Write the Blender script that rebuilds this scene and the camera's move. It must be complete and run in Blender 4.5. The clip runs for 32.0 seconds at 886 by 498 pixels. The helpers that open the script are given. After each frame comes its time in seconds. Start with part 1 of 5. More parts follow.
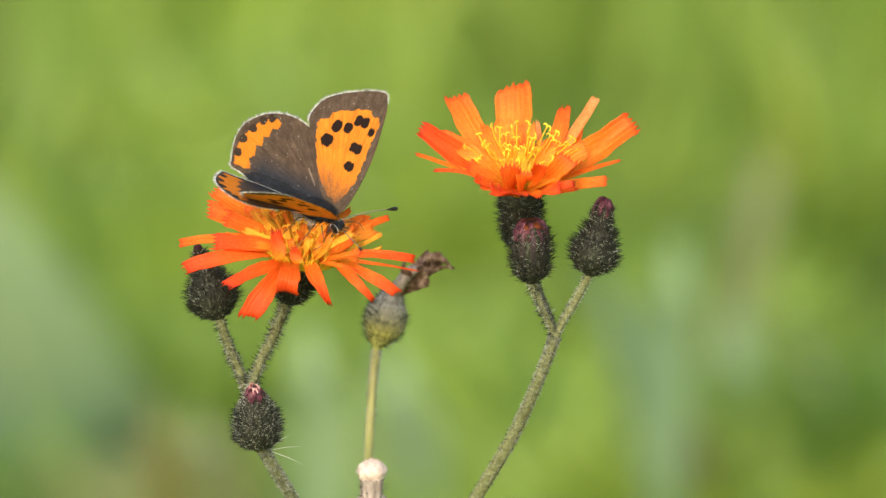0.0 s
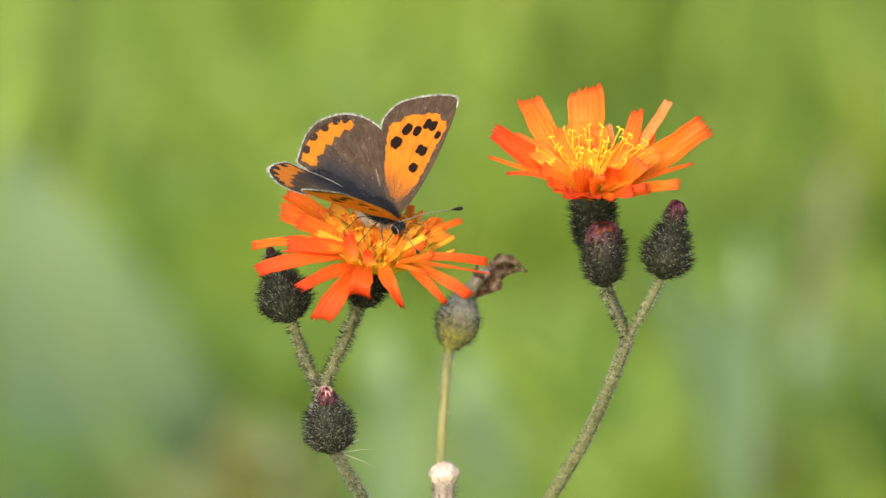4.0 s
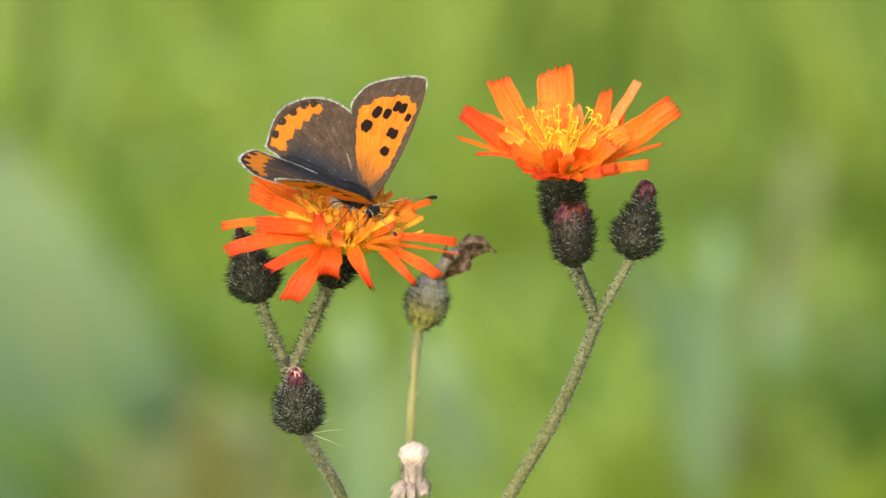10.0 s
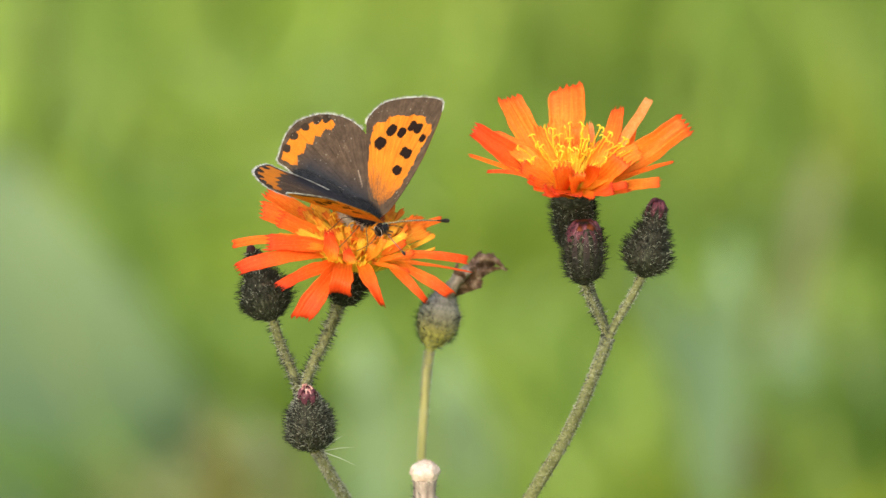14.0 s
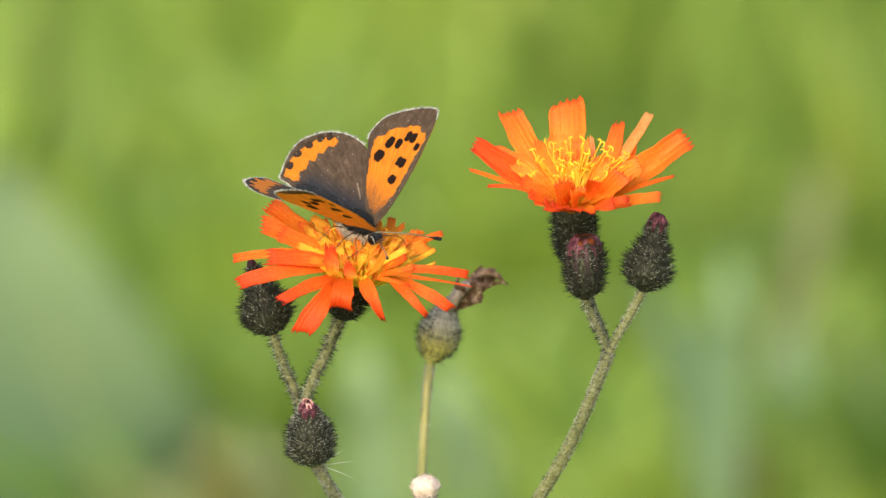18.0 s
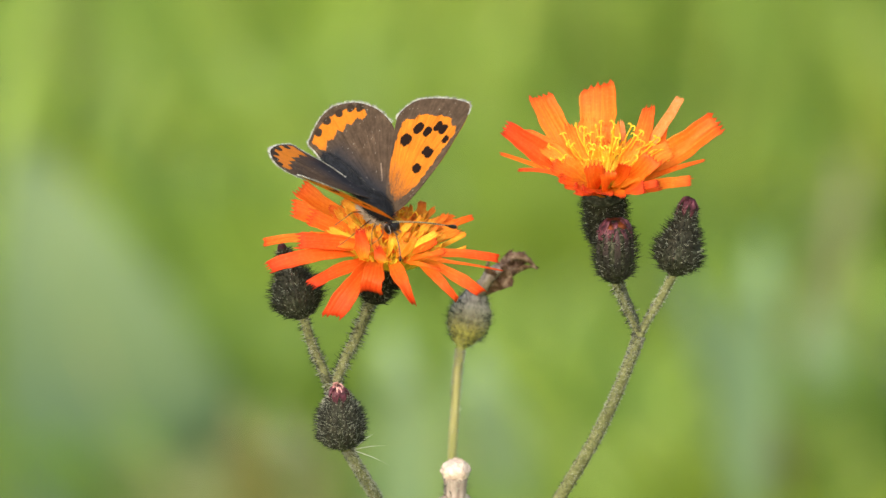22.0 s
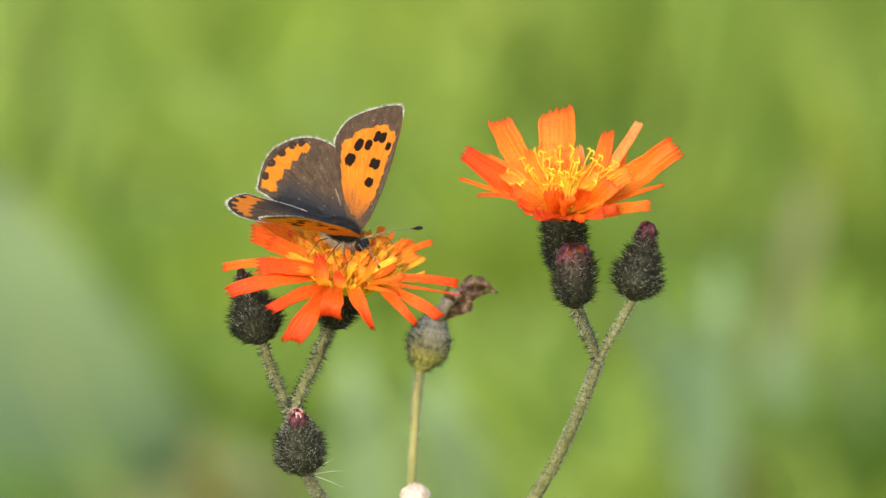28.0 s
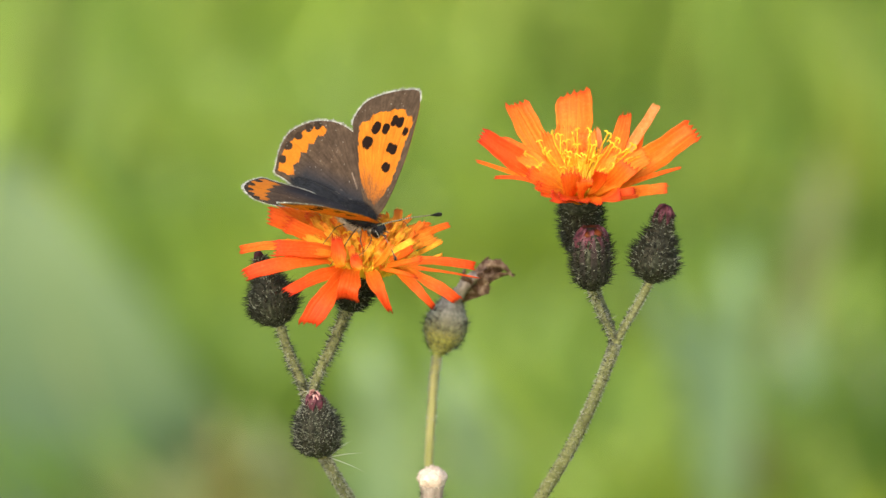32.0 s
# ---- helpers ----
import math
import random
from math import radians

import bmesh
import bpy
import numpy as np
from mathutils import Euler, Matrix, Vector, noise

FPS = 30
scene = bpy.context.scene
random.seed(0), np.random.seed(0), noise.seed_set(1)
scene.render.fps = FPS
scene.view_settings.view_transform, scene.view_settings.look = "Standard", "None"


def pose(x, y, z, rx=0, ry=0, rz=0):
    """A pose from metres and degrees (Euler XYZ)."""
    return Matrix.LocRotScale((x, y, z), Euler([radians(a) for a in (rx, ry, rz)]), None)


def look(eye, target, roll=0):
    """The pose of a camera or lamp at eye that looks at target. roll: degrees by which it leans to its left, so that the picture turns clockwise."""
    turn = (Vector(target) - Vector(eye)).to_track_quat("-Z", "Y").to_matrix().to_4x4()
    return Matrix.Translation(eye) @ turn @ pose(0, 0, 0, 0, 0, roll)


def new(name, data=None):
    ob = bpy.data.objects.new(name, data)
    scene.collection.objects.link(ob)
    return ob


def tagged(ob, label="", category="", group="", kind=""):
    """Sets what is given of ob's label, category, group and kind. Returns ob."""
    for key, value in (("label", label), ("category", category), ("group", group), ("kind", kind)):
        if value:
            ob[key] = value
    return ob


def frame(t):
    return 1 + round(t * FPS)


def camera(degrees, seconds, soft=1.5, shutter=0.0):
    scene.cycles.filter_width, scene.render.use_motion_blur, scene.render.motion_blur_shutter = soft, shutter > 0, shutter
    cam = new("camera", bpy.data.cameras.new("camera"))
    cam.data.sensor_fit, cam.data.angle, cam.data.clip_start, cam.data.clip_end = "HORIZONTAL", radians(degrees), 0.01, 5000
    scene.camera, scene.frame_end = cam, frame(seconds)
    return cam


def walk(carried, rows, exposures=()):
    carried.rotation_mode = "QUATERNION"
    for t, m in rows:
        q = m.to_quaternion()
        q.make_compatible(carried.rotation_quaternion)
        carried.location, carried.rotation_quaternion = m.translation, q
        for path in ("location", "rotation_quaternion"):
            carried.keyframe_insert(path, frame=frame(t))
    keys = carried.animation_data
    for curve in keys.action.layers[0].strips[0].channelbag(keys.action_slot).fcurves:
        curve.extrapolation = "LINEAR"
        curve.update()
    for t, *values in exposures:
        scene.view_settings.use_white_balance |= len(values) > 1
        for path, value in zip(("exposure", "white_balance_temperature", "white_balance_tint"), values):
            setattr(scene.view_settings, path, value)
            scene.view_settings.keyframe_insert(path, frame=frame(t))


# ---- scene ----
MM = 0.001
HEIGHT = 0.38          # height of the flower heads above the ground

# ---- camera: held by hand, turning a little ----
cam = camera(5.735, 32.0, soft=1.5)
cam.data.dof.use_dof = True
cam.data.dof.focus_distance = 0.9
cam.data.dof.aperture_fstop = 34.0
TURNS = [
    (0.0, 80.0366, -0.3166),
    (0.5, 80.0780, -0.2410),
    (1.0, 80.1214, -0.1422),
    (1.5, 80.1102, -0.1044),
    (2.0, 80.0675, -0.0833),
    (2.5, 80.0597, 0.0078),
    (3.0, 80.0471, 0.0435),
    (3.5, 80.0521, 0.1654),
    (5.5, 80.0602, 0.0547),
    (6.0, 80.1186, -0.0185),
    (6.5, 80.1721, -0.0590),
    (7.0, 80.1398, -0.0614),
    (7.5, 80.1034, -0.0183),
    (8.0, 80.0933, -0.0050),
    (8.5, 80.0730, -0.0021),
    (9.0, 80.0000, -0.0000),
    (9.5, 79.9496, -0.0057),
    (10.0, 79.9295, -0.0412),
    (10.5, 79.9504, -0.0081),
    (11.0, 80.0020, 0.0567),
    (11.5, 80.0737, 0.1398),
    (12.0, 80.0989, 0.1809),
    (12.5, 80.1340, 0.1562),
    (13.0, 80.0934, 0.0899),
    (13.5, 80.0332, 0.0407),
    (15.5, 80.1001, 0.0270),
    (16.0, 80.0901, 0.0308),
    (16.5, 80.1272, 0.0062),
    (17.0, 80.2235, 0.0362),
    (17.5, 80.2297, 0.0352),
    (18.0, 80.1375, 0.0366),
    (18.5, 80.0642, 0.0622),
    (19.0, 80.0061, 0.1149),
    (19.5, 79.9417, 0.1702),
    (20.0, 79.8969, 0.1977),
    (20.5, 79.9116, 0.1326),
    (21.0, 79.9443, 0.1243),
    (21.5, 79.9896, 0.1696),
    (22.0, 80.0333, 0.2367),
    (22.5, 80.0759, 0.2317),
    (23.0, 80.0642, 0.1559),
    (23.5, 80.0034, 0.1203),
    (24.0, 80.0247, 0.0897),
    (24.5, 80.0915, 0.1129),
    (25.0, 80.0940, 0.0890),
    (25.5, 80.0455, 0.0243),
    (27.5, 80.1899, -0.0118),
    (28.0, 80.1951, -0.0317),
    (28.5, 80.2416, -0.0371),
    (29.0, 80.1996, -0.0536),
    (29.5, 80.1421, -0.0176),
    (30.0, 80.1293, -0.0248),
    (30.5, 80.0371, -0.0373),
    (31.0, 80.0335, -0.0197),
    (31.5, 80.0672, 0.0061),
    (32.0, 80.0815, 0.0813),
]
walk(cam, [(t, pose(*(0.0000, -0.8863, 0.5363), tilt, 0, turn)) for t, tilt, turn in TURNS], exposures=((0.0, 1.14, 6400, 6), (32.0, 1.14, 6400, 6)))

# ---- light: bright, softly veiled sky ----
world = bpy.data.worlds.new("sky")
scene.world = world
world.use_nodes = True
wn = world.node_tree.nodes
sky = wn.new("ShaderNodeTexSky")
sky.sky_type = "NISHITA"
sky.sun_disc = False
sky.sun_elevation = radians(25)
sky.sun_rotation = radians(196)
sky.dust_density = 3.0
wn["Background"].inputs["Strength"].default_value = 0.13
world.node_tree.links.new(sky.outputs[0], wn["Background"].inputs[0])
sun_data = bpy.data.lights.new("sun", "SUN")
sun_data.energy = 1.1
sun_data.angle = radians(45)
sun_data.color = (1.0, 0.985, 0.93)
sun = new("sun", sun_data)
sun.matrix_basis = look((-0.7, -2.2, 1.6), (0, 0, 0))


# ---- materials ----
def material(name):
    m = bpy.data.materials.new(name)
    m.use_nodes = True
    nt = m.node_tree
    return m, nt, nt.nodes["Principled BSDF"]


def noise_of(nt, scale, detail=4.0, rough=0.55, stretch=None):
    tc = nt.nodes.new("ShaderNodeTexCoord")
    nz = nt.nodes.new("ShaderNodeTexNoise")
    nz.inputs["Scale"].default_value = scale
    nz.inputs["Detail"].default_value = detail
    nz.inputs["Roughness"].default_value = rough
    if stretch:
        mp = nt.nodes.new("ShaderNodeMapping")
        mp.inputs["Scale"].default_value = stretch
        nt.links.new(tc.outputs["Object"], mp.inputs[0])
        nt.links.new(mp.outputs[0], nz.inputs["Vector"])
    else:
        nt.links.new(tc.outputs["Object"], nz.inputs["Vector"])
    return nz.outputs["Fac"]


def ramp(nt, fac, stops):
    r = nt.nodes.new("ShaderNodeValToRGB")
    els = r.color_ramp.elements
    while len(els) < len(stops):
        els.new(0.5)
    for e, (p, c) in zip(els, stops):
        e.position = p
        e.color = (*c, 1)
    nt.links.new(fac, r.inputs[0])
    return r.outputs[0]


def mix(nt, a, b, fac, how="MIX"):
    m = nt.nodes.new("ShaderNodeMix")
    m.data_type = "RGBA"
    m.blend_type = how
    for sock, val in ((m.inputs[0], fac), (m.inputs[6], a), (m.inputs[7], b)):
        if hasattr(val, "links"):
            nt.links.new(val, sock)
        elif isinstance(val, (int, float)):
            sock.default_value = val
        else:
            sock.default_value = (*val, 1)
    return m.outputs[2]


def bump(nt, bsdf, fac, strength, distance):
    b = nt.nodes.new("ShaderNodeBump")
    b.inputs["Strength"].default_value = strength
    b.inputs["Distance"].default_value = distance
    nt.links.new(fac, b.inputs["Height"])
    nt.links.new(b.outputs[0], bsdf.inputs["Normal"])


def leafy(nt, bsdf, colour, through_part):
    """Lets part of the light shine through a thin leaf or petal."""
    out = nt.nodes["Material Output"]
    tl = nt.nodes.new("ShaderNodeBsdfTranslucent")
    ms = nt.nodes.new("ShaderNodeMixShader")
    ms.inputs[0].default_value = through_part
    nt.links.new(colour, tl.inputs["Color"])
    nt.links.new(bsdf.outputs[0], ms.inputs[1])
    nt.links.new(tl.outputs[0], ms.inputs[2])
    nt.links.new(ms.outputs[0], out.inputs["Surface"])


def spotted(name, stops, scale, roughness=0.6, relief=0.3, distance=0.0001, sheen=0.0, stretch=None, gloss=0.12):
    m, nt, b = material(name)
    col = ramp(nt, noise_of(nt, scale, stretch=stretch), stops)
    coarse = noise_of(nt, scale * 0.17, 2.0)
    col = mix(nt, col, mix(nt, (0.55, 0.55, 0.55), (1.35, 1.35, 1.35), coarse), 1.0, "MULTIPLY")
    nt.links.new(col, b.inputs["Base Color"])
    b.inputs["Roughness"].default_value = roughness
    b.inputs["Specular IOR Level"].default_value = gloss
    b.inputs["Sheen Weight"].default_value = sheen
    bump(nt, b, noise_of(nt, scale * 2.3), relief, distance)
    return m


def petal_material(name, stops, lets=0.42):
    m, nt, b = material(name)
    at = nt.nodes.new("ShaderNodeAttribute")
    at.attribute_name = "along"
    ac = nt.nodes.new("ShaderNodeAttribute")
    ac.attribute_name = "across"
    col = ramp(nt, at.outputs["Fac"], stops)
    info = nt.nodes.new("ShaderNodeObjectInfo")
    tint = ramp(nt, info.outputs["Random"], ((0.0, (1.0, 0.82, 0.78)), (0.5, (1.0, 1.0, 1.0)), (1.0, (1.0, 1.13, 1.15))))
    col = mix(nt, col, tint, 0.8, "MULTIPLY")
    where = nt.nodes.new("ShaderNodeCombineXYZ")
    nt.links.new(ac.outputs["Fac"], where.inputs[0])
    nt.links.new(at.outputs["Fac"], where.inputs[1])
    nt.links.new(info.outputs["Random"], where.inputs[2])
    grow = nt.nodes.new("ShaderNodeVectorMath")
    grow.operation = "MULTIPLY"
    grow.inputs[1].default_value = (16.0, 1.6, 40.0)
    nt.links.new(where.outputs[0], grow.inputs[0])
    nz = nt.nodes.new("ShaderNodeTexNoise")
    nz.inputs["Scale"].default_value = 1.0
    nz.inputs["Detail"].default_value = 4.0
    nt.links.new(grow.outputs[0], nz.inputs["Vector"])
    streak = nz.outputs["Fac"]
    lines = ramp(nt, streak, ((0.3, (0.93, 0.72, 0.62)), (0.55, (1.0, 1.0, 1.0)), (0.75, (1.05, 1.35, 1.6))))
    col = mix(nt, col, lines, 0.95, "MULTIPLY")
    blot = noise_of(nt, 700.0, 3.0)
    col = mix(nt, col, mix(nt, (0.93, 0.74, 0.66), (1.06, 1.32, 1.4), blot), 0.8, "MULTIPLY")
    col = mix(nt, col, ramp(nt, noise_of(nt, 3200.0, 3.0), ((0.3, (0.94, 0.84, 0.75)), (0.55, (1.0, 1.0, 1.0)), (0.72, (1.06, 1.3, 2.0)))), 0.7, "MULTIPLY")
    nt.links.new(col, b.inputs["Base Color"])
    b.inputs["Roughness"].default_value = 0.5
    b.inputs["Specular IOR Level"].default_value = 0.2
    bump(nt, b, streak, 0.6, 0.00012)
    leafy(nt, b, col, lets)
    return m


PETAL = petal_material("petal", ((0.0, (0.97, 0.46, 0.025)), (0.35, (0.96, 0.3, 0.018)), (0.75, (0.95, 0.225, 0.018)), (0.96, (0.94, 0.17, 0.018)), (1.0, (0.8, 0.09, 0.015))))
PETAL_RED = petal_material("petal_red", ((0.0, (0.96, 0.38, 0.02)), (0.3, (0.94, 0.2, 0.02)), (0.75, (0.92, 0.12, 0.018)), (0.95, (0.88, 0.095, 0.016)), (1.0, (0.66, 0.05, 0.012))))
PETAL_IN = petal_material("petal_inner", ((0.0, (0.99, 0.7, 0.05)), (0.5, (0.99, 0.59, 0.045)), (0.88, (0.98, 0.47, 0.035)), (1.0, (0.96, 0.36, 0.03))), 0.3)
PETAL_PALE = petal_material("petal_pale", ((0.0, (0.96, 0.42, 0.04)), (0.5, (0.97, 0.36, 0.09)), (1.0, (0.97, 0.38, 0.13))), 0.5)
PETAL_GOLD = petal_material("petal_gold", ((0.0, (0.98, 0.52, 0.03)), (0.5, (0.97, 0.38, 0.03)), (0.9, (0.96, 0.28, 0.025)), (1.0, (0.93, 0.22, 0.02))), 0.35)
FLORET = petal_material("floret", ((0.0, (1.0, 0.68, 0.05)), (1.0, (0.99, 0.55, 0.035))), 0.25)
STYLE = spotted("style", ((0.3, (0.94, 0.36, 0.015)), (0.7, (0.98, 0.56, 0.03))), 2500, 0.5)
STYLE_YELLOW = spotted("style_yellow", ((0.3, (0.98, 0.46, 0.02)), (0.7, (1.0, 0.62, 0.05))), 2500, 0.5)
STEM = spotted("stem", ((0.3, (0.09, 0.092, 0.034)), (0.55, (0.175, 0.18, 0.075)), (0.8, (0.31, 0.31, 0.18))), 2600, 0.6, 0.5)
STEM_YELLOW = spotted("stem_dry", ((0.3, (0.32, 0.32, 0.11)), (0.7, (0.5, 0.45, 0.2))), 1300, 0.65, 0.3, stretch=(1, 1, 0.2))
BUD = spotted("bud_green_black", ((0.3, (0.009, 0.01, 0.006)), (0.5, (0.028, 0.03, 0.018)), (0.75, (0.12, 0.12, 0.085))), 2200, 0.7, 0.5)
BRACT = spotted("bract", ((0.3, (0.009, 0.009, 0.006)), (0.7, (0.045, 0.042, 0.028))), 1900, 0.65, 0.4)
PURPLE = spotted("bud_tip_purple", ((0.3, (0.022, 0.006, 0.009)), (0.7, (0.11, 0.028, 0.038))), 1600, 0.5, 0.4)
PINK = spotted("bud_tip_pink", ((0.35, (0.3, 0.09, 0.09)), (0.6, (0.75, 0.45, 0.4))), 1600, 0.5, 0.4)
LIP = spotted("bud_lip_purple", ((0.3, (0.03, 0.01, 0.014)), (0.55, (0.12, 0.035, 0.05)), (0.8, (0.3, 0.13, 0.16))), 1500, 0.5, 0.4)
FLORET_RED = spotted("closed_floret_red", ((0.35, (0.05, 0.012, 0.008)), (0.7, (0.18, 0.045, 0.012))), 1500, 0.5, 0.4)
def bract_red():
    m, nt, b = material("bract_reddish")
    at = nt.nodes.new("ShaderNodeAttribute")
    at.attribute_name = "along"
    col = ramp(nt, at.outputs["Fac"], ((0.0, (0.018, 0.016, 0.011)), (0.45, (0.02, 0.016, 0.014)), (0.75, (0.034, 0.015, 0.018)), (1.0, (0.1, 0.03, 0.042))))
    col = mix(nt, col, mix(nt, (0.5, 0.5, 0.5), (1.6, 1.5, 1.5), noise_of(nt, 1800.0)), 1.0, "MULTIPLY")
    nt.links.new(col, b.inputs["Base Color"])
    b.inputs["Roughness"].default_value = 0.5
    bump(nt, b, noise_of(nt, 4000.0), 0.4, 0.0001)
    return m


BRACT_RED = bract_red()


def seed_head_material():
    """Yellow-green at the foot, woolly grey above."""
    m, nt, b = material("seed_head")
    tc = nt.nodes.new("ShaderNodeTexCoord")
    sep = nt.nodes.new("ShaderNodeSeparateXYZ")
    nt.links.new(tc.outputs["Object"], sep.inputs[0])
    rng = nt.nodes.new("ShaderNodeMapRange")
    rng.inputs["From Max"].default_value = 0.0068
    nt.links.new(sep.outputs[2], rng.inputs[0])
    col = ramp(nt, rng.outputs[0], ((0.0, (0.36, 0.34, 0.09)), (0.3, (0.3, 0.27, 0.07)), (0.5, (0.24, 0.22, 0.13)), (0.8, (0.3, 0.28, 0.26)), (1.0, (0.2, 0.16, 0.14))))
    col = mix(nt, col, ramp(nt, noise_of(nt, 1500.0), ((0.3, (0.4, 0.4, 0.4)), (0.7, (1.7, 1.7, 1.7)))), 1.0, "MULTIPLY")
    nt.links.new(col, b.inputs["Base Color"])
    b.inputs["Roughness"].default_value = 0.75
    bump(nt, b, noise_of(nt, 3000.0), 0.5, 0.0001)
    return m


SEED_HEAD = seed_head_material()
HAIR_DARK = spotted("hair_dark", ((0.3, (0.012, 0.012, 0.01)), (0.7, (0.04, 0.04, 0.03))), 800, 0.5)
HAIR_PALE = spotted("hair_pale", ((0.3, (0.2, 0.205, 0.15)), (0.7, (0.46, 0.46, 0.38))), 800, 0.4)
HAIR_WHITE = spotted("hair_white", ((0.3, (0.5, 0.53, 0.4)), (0.7, (0.7, 0.72, 0.6))), 800, 0.4)
WITHERED = spotted("withered", ((0.3, (0.035, 0.018, 0.011)), (0.5, (0.15, 0.085, 0.055)), (0.75, (0.46, 0.33, 0.25))), 1400, 0.8, 0.6)
KNOB = spotted("receptacle_pale", ((0.3, (0.6, 0.42, 0.33)), (0.6, (0.84, 0.7, 0.6))), 1500, 0.7, 1.0, 0.0003)
KNOB_SIDE = spotted("dry_bract", ((0.3, (0.15, 0.105, 0.085)), (0.7, (0.5, 0.41, 0.35))), 1300, 0.8, 0.5, stretch=(1, 1, 0.25))


def wing_material():
    m, nt, b = material("wing_scales")
    at = nt.nodes.new("ShaderNodeAttribute")
    at.attribute_name = "scales"
    grain = noise_of(nt, 6500.0, 2.0)
    blot = noise_of(nt, 700.0, 3.0)
    col = mix(nt, at.outputs["Color"], mix(nt, (0.7, 0.7, 0.7), (1.3, 1.3, 1.3), grain), 0.8, "MULTIPLY")
    col = mix(nt, col, mix(nt, (0.75, 0.72, 0.7), (1.22, 1.22, 1.2), blot), 0.8, "MULTIPLY")
    nt.links.new(col, b.inputs["Base Color"])
    b.inputs["Roughness"].default_value = 0.6
    b.inputs["Specular IOR Level"].default_value = 0.04
    bump(nt, b, grain, 0.3, 0.00005)
    leafy(nt, b, col, 0.15)
    return m


WING = wing_material()
FRINGE = spotted("wing_fringe", ((0.35, (0.16, 0.15, 0.13)), (0.6, (0.6, 0.59, 0.53))), 2200, 0.6)
BODY = spotted("body_hair", ((0.3, (0.008, 0.009, 0.011)), (0.7, (0.026, 0.027, 0.033))), 2600, 0.7, 0.6, sheen=0.06, gloss=0.06)
BELLY = spotted("belly_hair", ((0.3, (0.42, 0.33, 0.24)), (0.7, (0.68, 0.58, 0.46))), 2600, 0.7)
RING = spotted("antenna_band", ((0.3, (0.3, 0.28, 0.16)), (0.7, (0.5, 0.46, 0.28))), 2600, 0.6)
BELLY_RED = spotted("antenna_ring", ((0.3, (0.4, 0.2, 0.13)), (0.7, (0.6, 0.36, 0.25))), 2600, 0.6)
EYE_BLACK = spotted("eye_black", ((0.3, (0.006, 0.005, 0.005)), (0.7, (0.012, 0.01, 0.01))), 2000, 0.3, gloss=0.25)
WHITE = spotted("white_scales", ((0.3, (0.5, 0.47, 0.4)), (0.7, (0.75, 0.72, 0.65))), 3000, 0.6)
BLACK = spotted("black_chitin", ((0.3, (0.01, 0.009, 0.008)), (0.7, (0.03, 0.027, 0.022))), 2500, 0.4)
LEG = spotted("leg_chitin", ((0.3, (0.05, 0.03, 0.016)), (0.7, (0.2, 0.12, 0.06))), 2500, 0.4)


# ---- building blocks ----
def mm(p):
    """A place in metres from millimetres right of, behind and above the flowers' middle."""
    return Vector((p[0] * MM, p[1] * MM, HEIGHT + p[2] * MM))


def mesh_of(name, verts, faces, mats, smooth=True, face_mats=None):
    me = bpy.data.meshes.new(name)
    me.from_pydata([tuple(v) for v in verts], [], faces)
    for m in mats:
        me.materials.append(m)
    if face_mats:
        me.polygons.foreach_set("material_index", face_mats)
    me.polygons.foreach_set("use_smooth", [smooth] * len(me.polygons))
    me.update()
    return me


def root(name, at, label, category, group=""):
    ob = new(name)
    ob.empty_display_size = 0.01
    ob.location = at
    return tagged(ob, label, category, group)


def part(name, me, parent, label="", at=None, kind=""):
    """A mesh under a thing, or under a part; places are those of the world under a thing."""
    ob = new(name, me)
    ob.parent = parent
    if parent.type == "EMPTY":
        ob.matrix_parent_inverse = Matrix.Translation(-Vector(parent.location))
    if at is not None:
        ob.matrix_basis = at
    return tagged(ob, label, kind=kind)


def spline(points, n):
    """n + 1 places on a smooth line through the points."""
    pts = [Vector(p) for p in points]
    out = []
    for i in range(n + 1):
        u = i / n * (len(pts) - 1)
        k = min(int(u), len(pts) - 2)
        f = u - k
        a, b, c, d = pts[max(k - 1, 0)], pts[k], pts[k + 1], pts[min(k + 2, len(pts) - 1)]
        out.append(0.5 * (2 * b + (c - a) * f + (2 * a - 5 * b + 4 * c - d) * f * f + (3 * b - a - 3 * c + d) * f ** 3))
    return out


def tube(points, radii, sides=8, rough=0.0, seed=0):
    """Vertices and faces of a round tube along the points."""
    rnd = random.Random(seed)
    verts, faces = [], []
    n = len(points)
    side = None
    for i, p in enumerate(points):
        tan = (points[min(i + 1, n - 1)] - points[max(i - 1, 0)]).normalized()
        if side is None:
            side = tan.orthogonal().normalized()
        side = (side - tan * side.dot(tan)).normalized()
        other = tan.cross(side)
        for k in range(sides):
            a = 2 * math.pi * k / sides
            r = radii[i] * (1 + rough * rnd.uniform(-1, 1))
            verts.append(p + (side * math.cos(a) + other * math.sin(a)) * r)
    for i in range(n - 1):
        for k in range(sides):
            j = (k + 1) % sides
            faces.append((i * sides + k, i * sides + j, (i + 1) * sides + j, (i + 1) * sides + k))
    faces.append(tuple(range(sides))[::-1])
    faces.append(tuple(range((n - 1) * sides, n * sides)))
    return verts, faces


